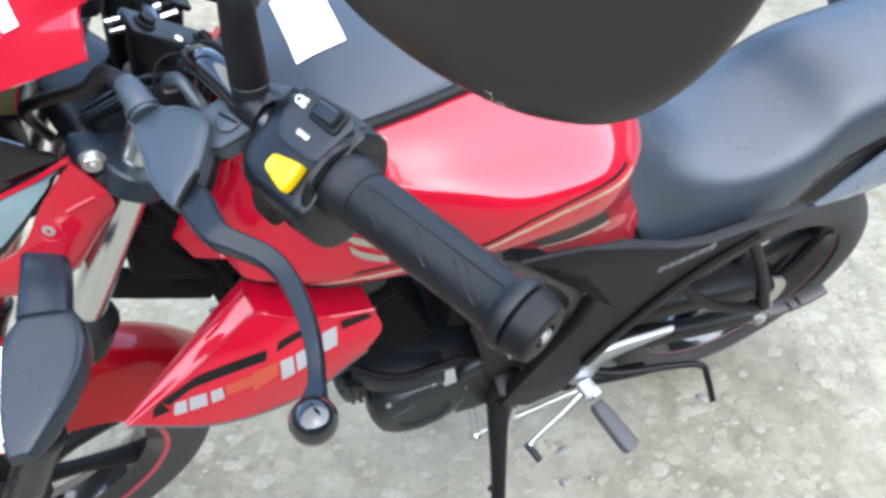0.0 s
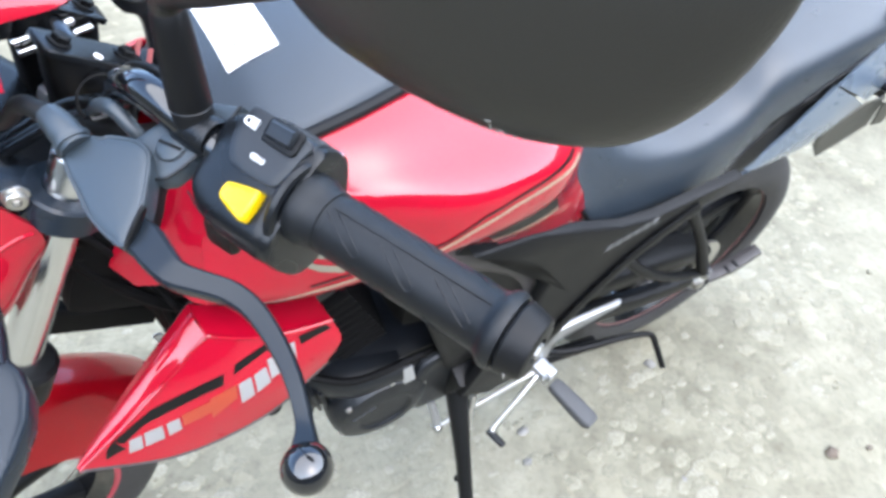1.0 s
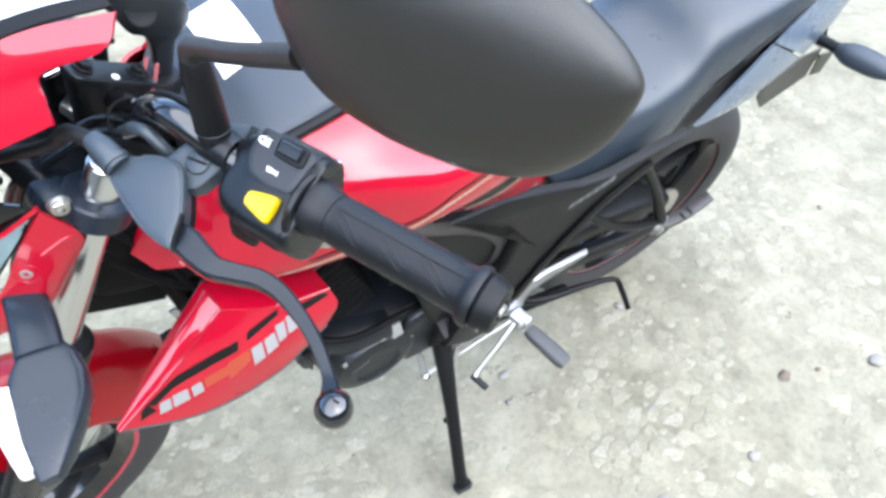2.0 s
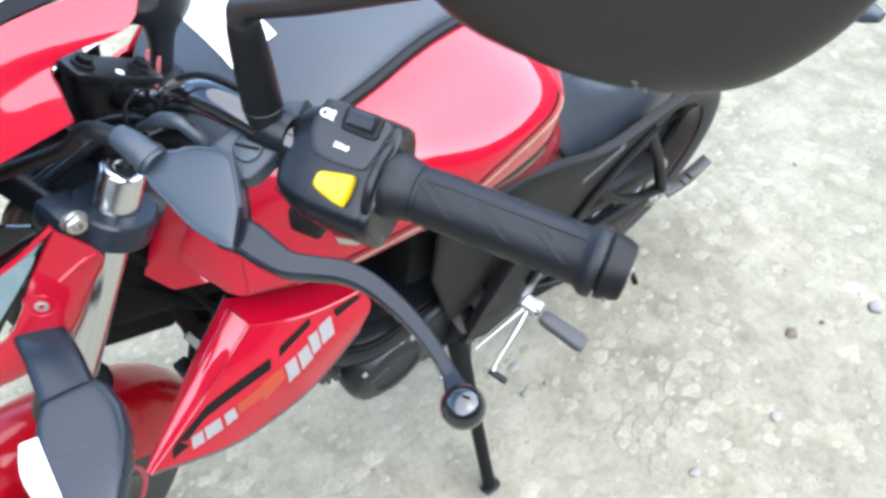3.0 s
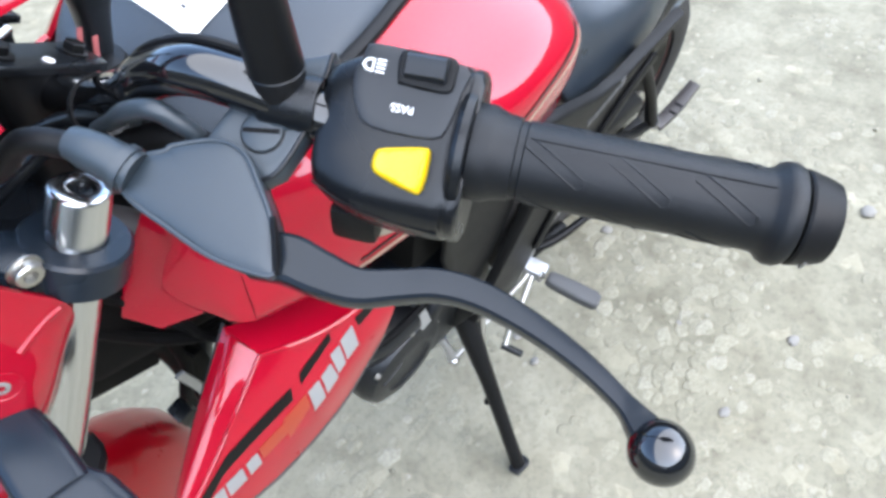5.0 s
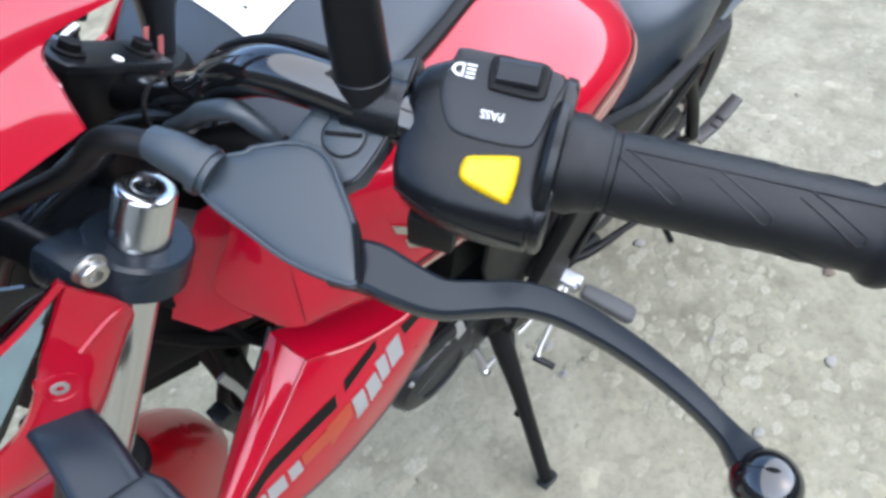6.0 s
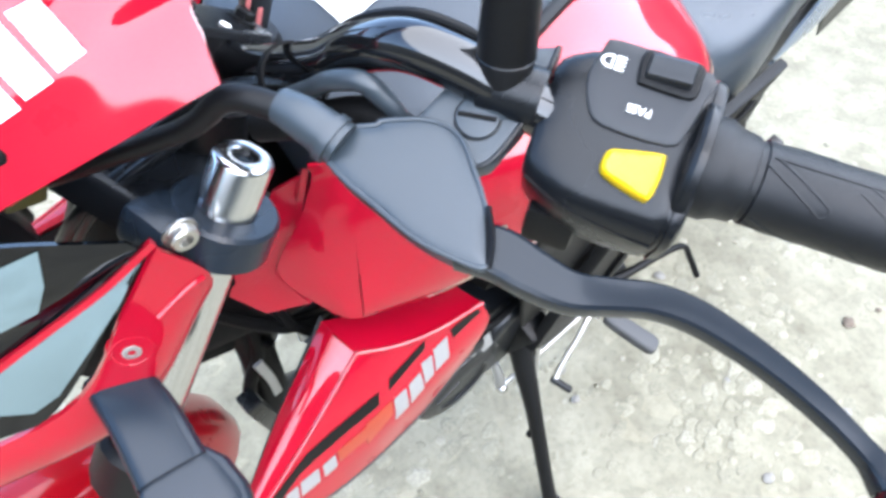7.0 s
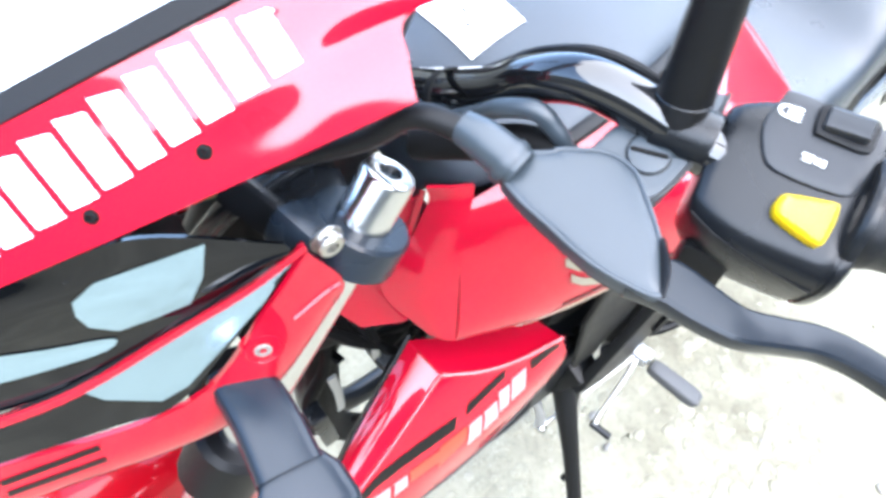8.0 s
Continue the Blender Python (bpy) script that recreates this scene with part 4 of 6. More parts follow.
def build_tank():
    # The near flank of the tank; the far one is its mirror.
    # From the cover's edge over the shoulder to the lower edge, nose to seat.
    net = [
        [(0.400, -0.100, 0.956), (0.397, -0.103, 0.951), (0.394, -0.106, 0.945), (0.390, -0.110, 0.936), (0.383, -0.121, 0.912), (0.373, -0.144, 0.857), (0.380, -0.108, 0.848)],
        [(0.450, -0.112, 0.986), (0.450, -0.122, 0.979), (0.450, -0.135, 0.967), (0.450, -0.148, 0.952), (0.450, -0.158, 0.922), (0.450, -0.163, 0.846), (0.450, -0.115, 0.830)],
        [(0.530, -0.108, 1.001), (0.530, -0.130, 0.993), (0.530, -0.153, 0.978), (0.530, -0.175, 0.960), (0.528, -0.184, 0.926), (0.522, -0.178, 0.857), (0.530, -0.120, 0.838)],
        [(0.607, -0.090, 1.006), (0.607, -0.118, 0.996), (0.607, -0.152, 0.976), (0.606, -0.187, 0.955), (0.602, -0.199, 0.930), (0.584, -0.192, 0.879), (0.610, -0.130, 0.858)],
        [(0.672, -0.078, 1.002), (0.675, -0.108, 0.992), (0.678, -0.145, 0.973), (0.681, -0.181, 0.954), (0.681, -0.194, 0.931), (0.660, -0.189, 0.880), (0.690, -0.130, 0.858)],
        [(0.722, -0.068, 0.992), (0.727, -0.098, 0.981), (0.731, -0.130, 0.966), (0.734, -0.163, 0.948), (0.736, -0.179, 0.928), (0.722, -0.181, 0.888), (0.745, -0.130, 0.862)],
        [(0.768, -0.057, 0.973), (0.776, -0.080, 0.959), (0.782, -0.103, 0.945), (0.785, -0.126, 0.928), (0.782, -0.140, 0.912), (0.763, -0.154, 0.884), (0.780, -0.110, 0.862)],
        [(0.800, -0.046, 0.950), (0.808, -0.062, 0.936), (0.814, -0.078, 0.920), (0.816, -0.092, 0.903), (0.812, -0.104, 0.890), (0.792, -0.122, 0.870), (0.800, -0.100, 0.855)],
    ]
    sides = []
    for mirror in (False, True):
        sides.append(part("tank_panel", panel(net, 6, 0.004, True, True, mirror), RED, bike, "glossy red fuel tank flank", angle=60))
    tree = surface(sides[0])
    # Lines along the lower edge.
    def band(z0, z1, x0, x1, mat, name, label):
        def z_of(x, z):
            # The lines climb from the nose and sweep up beside the seat.
            climb = 0.34 * (x - 0.50) if x < 0.578 else 0.027 + 0.038 * (1 - math.exp((0.578 - x) / 0.05))
            return z + climb
        n = 7
        xs = [x0 + (x1 - x0) * i / n for i in range(n + 1)]
        for a, b in zip(xs, xs[1:]):
            print_on(tree, [(a, z_of(a, z1)), (b, z_of(b, z1)), (b, z_of(b, z0)), (a, z_of(a, z0))], mat, sides[0], name, label, nx=4, ny=1)
    band(0.8790, 0.8820, 0.46, 0.735, DECAL, "pinstripe", "thin dark stripe")
    band(0.8680, 0.8725, 0.42, 0.745, BEIGE, "pinstripe", "sand coloured stripe")
    # Pale metal badge: two slanted bars with a kink.
    for dz in (0.0, -0.0185):
        for c in ([(0.4470, 0.9240), (0.4580, 0.9170), (0.4600, 0.9080), (0.4490, 0.9150)], [(0.4580, 0.9170), (0.4800, 0.9120), (0.4815, 0.9035), (0.4600, 0.9080)]):
            print_on(tree, [(x + (0.008 if dz else 0.0), z + dz) for x, z in c], PEARL, sides[0], "badge", "pale metal slanted bar", nx=4, ny=2, lift=0.0022)
    # Nose of the flank: a front facet, and a recessed wing beside the steering head.
    for mirror in (False, True):
        bm = panel([[(0.402, -0.096, 0.965), (0.3865, -0.0895, 0.965), (0.374, -0.080, 0.962)],
                    [(0.400, -0.100, 0.956), (0.3858, -0.0938, 0.9565), (0.3747, -0.0837, 0.9541)],
                    [(0.394, -0.106, 0.945), (0.3795, -0.0978, 0.9437), (0.3680, -0.0862, 0.9400)],
                    [(0.390, -0.110, 0.936), (0.3735, -0.1008, 0.9315), (0.3602, -0.0885, 0.9246)],
                    [(0.383, -0.121, 0.912), (0.3594, -0.1083, 0.8995), (0.3390, -0.0924, 0.8850)],
                    [(0.373, -0.144, 0.857), (0.3644, -0.1380, 0.8580), (0.3590, -0.1290, 0.8570)]], 6, 0.004, True, True, mirror)
        nose = part("tank_nose", bm, RED, bike, "red front facet of the tank flank")
        bm = panel([[(0.3757, -0.079, 0.957), (0.3775, -0.074, 0.950), (0.3575, -0.064, 0.936)],
                    [(0.3622, -0.0875, 0.9225), (0.3640, -0.0825, 0.9180), (0.3277, -0.0644, 0.8892)],
                    [(0.3410, -0.0910, 0.8830), (0.3440, -0.0860, 0.8770), (0.3112, -0.0703, 0.8600)],
                    [(0.3525, -0.1120, 0.8640), (0.3525, -0.1080, 0.8560), (0.3267, -0.0910, 0.8470)]], 6, 0.004, False, True, mirror)
        part("nose_wing", bm, RED, nose, "red inner wing of the tank nose")
    # Red tail of the flank that runs down beside the seat.
    for mirror in (False, True):
        bm = panel([[(0.590, -0.186, 0.878), (0.669, -0.184, 0.882), (0.726, -0.178, 0.893), (0.757, -0.164, 0.908)],
                    [(0.650, -0.172, 0.842), (0.705, -0.172, 0.842), (0.755, -0.164, 0.846), (0.785, -0.150, 0.862)],
                    [(0.690, -0.156, 0.800), (0.750, -0.158, 0.800), (0.800, -0.150, 0.800), (0.822, -0.140, 0.808)],
                    [(0.700, -0.148, 0.772), (0.780, -0.148, 0.760), (0.836, -0.135, 0.732), (0.872, -0.121, 0.717)]], 5, 0.004, True, True, mirror)
        tail = part("tank_tail", bm, RED, bike, "red tapering tail of the tank flank")
        if not mirror:
            t2 = surface(tail)
            print_on(t2, [(0.640, 0.872), (0.730, 0.884), (0.752, 0.848), (0.664, 0.838)], DECAL, tail, "pinstripe", "dark fading decal")
            print_on(t2, [(0.664, 0.836), (0.752, 0.846), (0.757, 0.839), (0.668, 0.829)], BEIGE, tail, "pinstripe", "sand coloured stripe")
    # Matt cover along the top, with the raised edge.
    rows = []
    for x, z, e, ez in ((0.392, 0.925, 0.050, 0.895), (0.391, 0.970, 0.062, 0.940), (0.404, 0.984, 0.088, 0.958), (0.440, 1.000, 0.110, 0.981), (0.470, 1.014, 0.112, 0.990), (0.530, 1.032, 0.107, 1.000), (0.607, 1.036, 0.090, 1.005), (0.690, 1.028, 0.075, 0.999), (0.745, 1.008, 0.063, 0.984), (0.795, 0.972, 0.048, 0.954)):
        rows.append([(x, -e, ez - 0.006), (x, -e, ez + 0.002), (x, -e * 0.88, ez + (z - ez) * 0.50), (x, -e * 0.5, z - 0.004), (x, 0, z), (x, e * 0.5, z - 0.004), (x, e * 0.88, ez + (z - ez) * 0.50), (x, e, ez + 0.002), (x, e, ez - 0.006)])
    cover = part("tank_cover", panel(rows, 5, 0.004), COVER, bike, "matt dark grey plastic tank cover", angle=50)
    for side in (-1, 1):
        edge = [V(r[1][0], r[1][1] * -side, r[1][2] + 0.001) for r in rows[3:]]
        part("cover_edge", sweep(edge, [(0.007, 0.005)] * len(edge), 10, 5), BLACK, cover, "black rubber edge")
    # White paper label on the cover, with its lines of small print as bars.
    top = surface(cover)
    def lay(x0, x1, y0, y1, mat, parent, name, label, lift):
        bm = bmesh.new()
        pts = []
        for i in range(7):
            row = []
            for j in range(9):
                x, y = x0 + (x1 - x0) * i / 6, y0 + (y1 - y0) * j / 8
                hit = top.ray_cast(V(x, y, 1.5), V(0, 0, -1))[0]
                row.append(hit + V(0, 0, lift))
            pts.append(row)
        skin(bm, pts, closed=False)
        bmesh.ops.recalc_face_normals(bm, faces=bm.faces)
        bmesh.ops.solidify(bm, geom=bm.faces[:], thickness=0.0004)
        return part(name, bm, mat, parent, label)
    sheet = lay(0.447, 0.492, -0.027, 0.078, PAPER, bike, "paper_label", "white paper label on the tank cover", 0.0014)
    for x, y, w in ((0.460, -0.006, 0.004), (0.466, 0.006, 0.005), (0.472, 0.012, 0.004), (0.484, -0.004, 0.003)):
        lay(x, x + 0.002, y, y + w, DECAL, sheet, "print_mark", "", 0.0024)
    part("filler_cap", lathe([(0, 0.042), (0.004, 0.042), (0.009, 0.038), (0.010, 0.030), (0.008, 0.026)], (0.60, 0, 1.033), (0.602, 0, 1.1), 40), ALU, bike, "brushed aluminium filler cap")


build_tank()


def build_shroud():
    for mirror in (False, True):
        outer = [[(0.366, -0.146, 0.812), (0.400, -0.161, 0.807), (0.437, -0.170, 0.805), (0.480, -0.175, 0.806)],
                 [(0.298, -0.165, 0.766), (0.355, -0.182, 0.751), (0.420, -0.187, 0.757), (0.486, -0.184, 0.780)],
                 [(0.227, -0.181, 0.722), (0.312, -0.190, 0.687), (0.402, -0.190, 0.697), (0.470, -0.187, 0.750)]]
        body = part("engine_shroud", panel(outer, 7, 0.003, True, True, mirror), RED, bike, "glossy red engine side shroud with a striped decal")
        front = [[(0.366, -0.146, 0.812), (0.361, -0.129, 0.819), (0.361, -0.111, 0.820)], [(0.332, -0.1555, 0.789), (0.322, -0.143, 0.795), (0.327, -0.1245, 0.795)],
                 [(0.298, -0.165, 0.766), (0.290, -0.153, 0.771), (0.294, -0.138, 0.770)], [(0.227, -0.181, 0.722), (0.225, -0.178, 0.724), (0.229, -0.172, 0.724)]]
        part("shroud_front", panel(front, 7, 0.003, True, True, mirror), RED, body)
        inner = [[(0.365, -0.108, 0.818), (0.368, -0.098, 0.76)], [(0.299, -0.136, 0.767), (0.304, -0.123, 0.72)], [(0.233, -0.172, 0.722), (0.232, -0.168, 0.706)]]
        part("shroud_inside", panel(inner, 5, 0.003, True, True, mirror), BLACK, body, "black inner face")
        top = [[(0.361, -0.111, 0.820), (0.366, -0.146, 0.812)], [(0.395, -0.118, 0.805), (0.400, -0.161, 0.807)], [(0.435, -0.125, 0.794), (0.437, -0.170, 0.805)], [(0.480, -0.132, 0.790), (0.480, -0.175, 0.806)]]
        part("shroud_top", panel(top, 7, 0.003, True, True, mirror), RED, body)
        under = [[(0.227, -0.181, 0.722), (0.232, -0.168, 0.706)], [(0.312, -0.190, 0.687), (0.314, -0.160, 0.668)], [(0.402, -0.190, 0.697), (0.400, -0.150, 0.672)], [(0.470, -0.187, 0.750), (0.465, -0.150, 0.73)]]
        part("shroud_under", panel(under, 7, 0.003, True, True, mirror), TRIM, body, "dark lower edge")
        rim = [(0.227, -0.1815, 0.722), (0.298, -0.1655, 0.7665), (0.366, -0.1465, 0.8125), (0.400, -0.1615, 0.8075), (0.437, -0.1705, 0.8055), (0.480, -0.1755, 0.8065)]
        edge = [V(x, -y if mirror else y, z) for x, y, z in rim]
        part("shroud_crease", sweep(edge[:3], 0.0018, 8, 6), RED, body)
        part("shroud_crease", sweep(edge[2:], 0.0022, 8, 6), RED, body)
        if mirror:
            continue
        tree = surface(body)
        q = lambda *c: [(c[i], c[i + 1]) for i in range(0, 8, 2)]
        # Black zigzag band above the name.
        for c in (q(0.2532, 0.733, 0.2614, 0.7395, 0.2683, 0.7260, 0.2500, 0.722), q(0.2614, 0.7395, 0.2996, 0.7596, 0.2913, 0.747, 0.2683, 0.733),
                  q(0.2996, 0.7596, 0.3703, 0.7785, 0.3669, 0.7675, 0.2913, 0.747), q(0.382, 0.7851, 0.4196, 0.8020, 0.4183, 0.7950, 0.3786, 0.7756),
                  q(0.4448, 0.7993, 0.4720, 0.8040, 0.4775, 0.7985, 0.4457, 0.7899)):
            print_on(tree, c, DECAL, body, "black_decal", "black zigzag band")
        # The name as plain slanted bars in silver, orange between.
        for c in (q(0.2735, 0.7340, 0.2850, 0.7355, 0.2825, 0.7190, 0.2695, 0.7184), q(0.2875, 0.7365, 0.3045, 0.7390, 0.3030, 0.7225, 0.2850, 0.7195), q(0.3085, 0.7395, 0.3205, 0.7429, 0.3200, 0.7279, 0.3075, 0.7237),
                  q(0.3802, 0.7645, 0.3930, 0.7690, 0.3925, 0.7450, 0.3787, 0.7380), q(0.3960, 0.7700, 0.4085, 0.7760, 0.4100, 0.7560, 0.3955, 0.7470), q(0.4115, 0.7830, 0.4225, 0.7860, 0.4210, 0.7650, 0.4110, 0.7600), q(0.4250, 0.7890, 0.4400, 0.7949, 0.4386, 0.7730, 0.4235, 0.7670)):
            print_on(tree, c, SILVER, body, "silver_decal", "silver slanted bar", nx=5, ny=3)
        for c in (q(0.3235, 0.7450, 0.3618, 0.7562, 0.3607, 0.7417, 0.3225, 0.7311), q(0.3520, 0.7560, 0.3782, 0.7650, 0.3763, 0.7488, 0.3492, 0.7305)):
            print_on(tree, c, ORANGE, body, "orange_decal", "orange slanted bar", nx=5, ny=3)


build_shroud()


def build_cowl():
    # Headlight cowl; it turns with the bars, so it points a little to the left.
    # One nearly flat field that faces forwards, outwards and up, with a hooked rear corner.
    out = V(-0.54, -0.62, 0.56)
    visor = []
    for front, mid, rear, hook, tip in (((0.103, -0.065, 1.012), (0.191, -0.100, 1.059), (0.244, -0.120, 1.087), (0.269, -0.1295, 1.1005), (0.293, -0.139, 1.114)),
                                        ((0.109, -0.059, 1.026), (0.196, -0.092, 1.073), (0.248, -0.111, 1.101), (0.272, -0.1200, 1.1145), (0.2945, -0.129, 1.127)),
                                        ((0.116, -0.052, 1.041), (0.202, -0.084, 1.088), (0.252, -0.102, 1.116), (0.277, -0.1110, 1.1290), (0.2995, -0.1205, 1.141)),
                                        ((0.123, -0.046, 1.054), (0.207, -0.076, 1.101), (0.256, -0.094, 1.128), (0.292, -0.1110, 1.1450), (0.338, -0.1370, 1.160)),
                                        ((0.130, -0.040, 1.067), (0.212, -0.069, 1.114), (0.260, -0.086, 1.141), (0.306, -0.1050, 1.1640), (0.353, -0.131, 1.181))):
        row = [Vector(front), (Vector(front) + Vector(mid)) / 2 + out * 0.002, Vector(mid) + out * 0.003, Vector(rear) + out * 0.002, Vector(hook) + out * 0.001, Vector(tip)]
        visor.append(row)
    skin_part = part("headlight_cowl", panel(visor, 7, 0.003), RED, bike, "red headlight cowl with white slanted bars")
    # The far half of the cowl closes it off.
    flip = STEER @ Matrix.Diagonal((1, -1, 1, 1)) @ STEER.inverted()
    part("headlight_cowl", panel(visor, 5, 0.003), RED, bike, "red headlight cowl, far half", flip)
    tree = surface(skin_part)
    # The maker's name, as plain white slanted bars.
    for i in range(11):
        x = 0.118 + i * 0.0132
        z = 1.116 + (x - 0.250) * 0.66
        print_on(tree, [(x - 0.006, z + 0.0195), (x + 0.0046, z + 0.0240), (x + 0.0104, z + 0.0060), (x, z)], WHITE, skin_part, "white_decal", "white slanted bar", nx=4, ny=5)
    for x, z in ((0.220, 1.089), (0.176, 1.062)):
        hit, normal, _, _ = tree.ray_cast(V(x, -0.6, z), V(0, 1, 0))
        part("cowl_screw", socket_bolt(hit, normal if normal.y < 0 else -normal, 0.0026, 0.0016), DARK, skin_part, "small dark screw")
    # Smoked fly screen above it.
    edge = [(0.130, -0.0395, 1.0675), (0.171, -0.0540, 1.0915), (0.212, -0.0670, 1.1145), (0.260, -0.0845, 1.1420), (0.306, -0.1035, 1.1650), (0.352, -0.1270, 1.1830)]
    seal = [edge, [(x - 0.003, y + 0.011, z + 0.003) for x, y, z in edge]]
    part("screen_seal", panel(seal, 6, 0.003), BLACK, bike, "black strip along the screen's foot")
    screen = [[(x - 0.003 - d * 0.2, y + 0.011 + d, z + 0.003 + rise) for x, y, z in edge] for d, rise in ((0.0, 0.0), (0.014, 0.012), (0.028, 0.022), (0.040, 0.028))]
    part("fly_screen", panel(screen, 6, 0.003), MIRROR, bike, "dark smoked fly screen")
    # Instrument pod behind the cowl with a bright ring.
    pod = axes(STEER @ V(0.262, 0, 1.110), STEER.to_3x3() @ V(0.9, 0, -0.35), STEER.to_3x3() @ V(0, 1, 0))
    inst = part("instrument_pod", slab([(-0.03, -0.050), (0.03, -0.046), (0.04, 0), (0.03, 0.046), (-0.03, 0.050), (-0.045, 0)], 0.036, 0.008, rounded=4, m=pod), BLACK, bike, "black instrument pod")
    for near, far in ((V(0.346, 0.015, 1.048), V(0.301, 0.0, 1.047)), (V(0.358, 0.015, 1.040), V(0.303, 0.0, 1.038))):
        part("cable_end", rod(near, far, 0.0030), CHROME, inst, "bright cable end")
    # Clear-fronted lamp: gloss black glass bulging to the side.
    lens = [[(0.096, -0.044, 1.000), (0.150, -0.066, 1.016), (0.192, -0.084, 1.032), (0.248, -0.114, 1.024)],
            [(0.094, -0.050, 0.990), (0.150, -0.074, 1.002), (0.196, -0.094, 1.012), (0.250, -0.1165, 1.021)],
            [(0.092, -0.055, 0.978), (0.150, -0.078, 0.986), (0.198, -0.099, 0.996), (0.250, -0.1165, 1.018)],
            [(0.090, -0.058, 0.962), (0.146, -0.080, 0.968), (0.194, -0.098, 0.984), (0.246, -0.114, 1.014)],
            [(0.088, -0.068, 0.930), (0.141, -0.086, 0.946), (0.197, -0.101, 0.979), (0.250, -0.113, 1.014)]]
    lamp = part("headlamp", panel(lens, 6, 0.003), LENS, bike, "gloss black headlamp glass")
    glass = surface(lamp)
    # Painted sky reflections: two pale blue patches laid over the black glass.
    print_shape(glass, [(0.157, 0.992), (0.158, 1.001), (0.169, 1.011), (0.190, 1.019), (0.216, 1.028), (0.211, 1.010), (0.203, 0.993), (0.188, 0.986), (0.171, 0.979), (0.160, 0.984)], SKY_SHEEN, lamp, "sky_sheen", "pale blue sky reflection laid on the lamp glass", soft=1)
    print_shape(glass, [(0.104, 0.972), (0.140, 0.972), (0.168, 0.974), (0.156, 0.964), (0.104, 0.954)], SKY_SHEEN, lamp, "sky_sheen")
    # Scoop under it: red lip, black gloss inset, red lower body.
    lip = [[(0.0933, -0.0774, 0.9347), (0.1421, -0.0920, 0.9503), (0.1989, -0.1055, 0.9828), (0.2299, -0.1130, 1.0018), (0.2570, -0.1170, 1.0200)],
           [(0.0925, -0.0784, 0.9300), (0.1415, -0.0935, 0.9460), (0.1985, -0.1070, 0.9790), (0.2297, -0.1150, 0.9985), (0.2585, -0.1185, 1.0170)]]
    part("scoop_lip", panel(lip, 6, 0.004), RED, bike, "red lip of the lamp scoop")
    inset = [[(0.0930, -0.0750, 0.9340), (0.1420, -0.0895, 0.9490), (0.1985, -0.1030, 0.9810), (0.2550, -0.1140, 1.0180)],
             [(0.0890, -0.0790, 0.9220), (0.1480, -0.0950, 0.9380), (0.2010, -0.1095, 0.9640), (0.2480, -0.1170, 1.0080)],
             [(0.0853, -0.0817, 0.9044), (0.1513, -0.1030, 0.9160), (0.1852, -0.1130, 0.9257), (0.2380, -0.1180, 0.9950)]]
    hollow = part("scoop_inset", panel(inset, 6, 0.003), LENS, bike, "gloss black scoop inset")
    # A third sky reflection, laid as a patch on the black inset.
    print_shape(surface(hollow), [(0.145, 0.946), (0.172, 0.961), (0.198, 0.976), (0.230, 0.996), (0.250, 1.010), (0.234, 0.990), (0.213, 0.964), (0.190, 0.937), (0.176, 0.929), (0.152, 0.938)], SKY_SHEEN, hollow, "sky_sheen", "pale blue sky reflection laid on the scoop inset", soft=1)
    body = [[(0.2585, -0.1180, 1.015), (0.2330, -0.1215, 0.9862), (0.1853, -0.1155, 0.9228), (0.0851, -0.0823, 0.9018)],
            [(0.279, -0.125, 0.978), (0.2461, -0.1309, 0.9547), (0.1992, -0.1254, 0.9101), (0.0856, -0.0895, 0.8769)],
            [(0.262, -0.115, 0.935), (0.2342, -0.1273, 0.9107), (0.1950, -0.1241, 0.8890), (0.1077, -0.0953, 0.8650)],
            [(0.242, -0.100, 0.893), (0.2210, -0.1131, 0.8836), (0.1833, -0.1101, 0.8705), (0.1183, -0.0904, 0.8582)]]
    low = part("lamp_surround", panel(body, 6, 0.004), RED, bike, "red lower lamp surround")
    part("lamp_surround", panel(body, 5, 0.004), RED, bike, "red lower lamp surround", flip)
    part("headlamp", panel(lens, 5, 0.003), LENS, bike, "gloss black headlamp glass", flip)
    t3 = surface(low)
    hit, normal, _, _ = t3.ray_cast(V(0.228, -0.6, 0.958), V(0, 1, 0))
    way = normal if normal.y < 0 else -normal
    part("boss", lathe([(-0.004, 0.0125), (0.0002, 0.0112), (0.0003, 0.0096), (-0.0022, 0.0078)], hit, hit + way, 28), RED, low, "round red screw boss")
    part("cowl_bolt", socket_bolt(hit - way * 0.0022, way, 0.0048, 0.003), GREY, low, "dull zinc screw sunk in its boss")
    ridge = []
    for x, z in ((0.246, 0.976), (0.256, 0.981), (0.266, 0.984), (0.2745, 0.984)):
        at = t3.ray_cast(V(x, -0.6, z), V(0, 1, 0))[0]
        if at:
            ridge.append(at - V(0, 0.0004, 0))
    part("surround_ridge", sweep(ridge, 0.0018, 8, 5), RED, low)
    for k in range(2):
        print_on(t3, [(0.092, 0.894 - k * 0.010), (0.140, 0.906 - k * 0.010), (0.140, 0.9025 - k * 0.010), (0.092, 0.890 - k * 0.010)], DECAL, low, "pinstripe", "dark stripe")
    part("lamp_bracket", box((0.020, 0.010, 0.026), pose(0.226, -0.078, 1.050, 0, 20, 10), 0.003), AMBER, bike, "olive plated lamp bracket")
    # Fill behind the lamp.
    part("lamp_housing", box((0.07, 0.085, 0.07), STEER @ pose(0.180, 0, 0.995, 0, -12, 0), 0.02), BLACK, bike, "black lamp housing")


build_cowl()


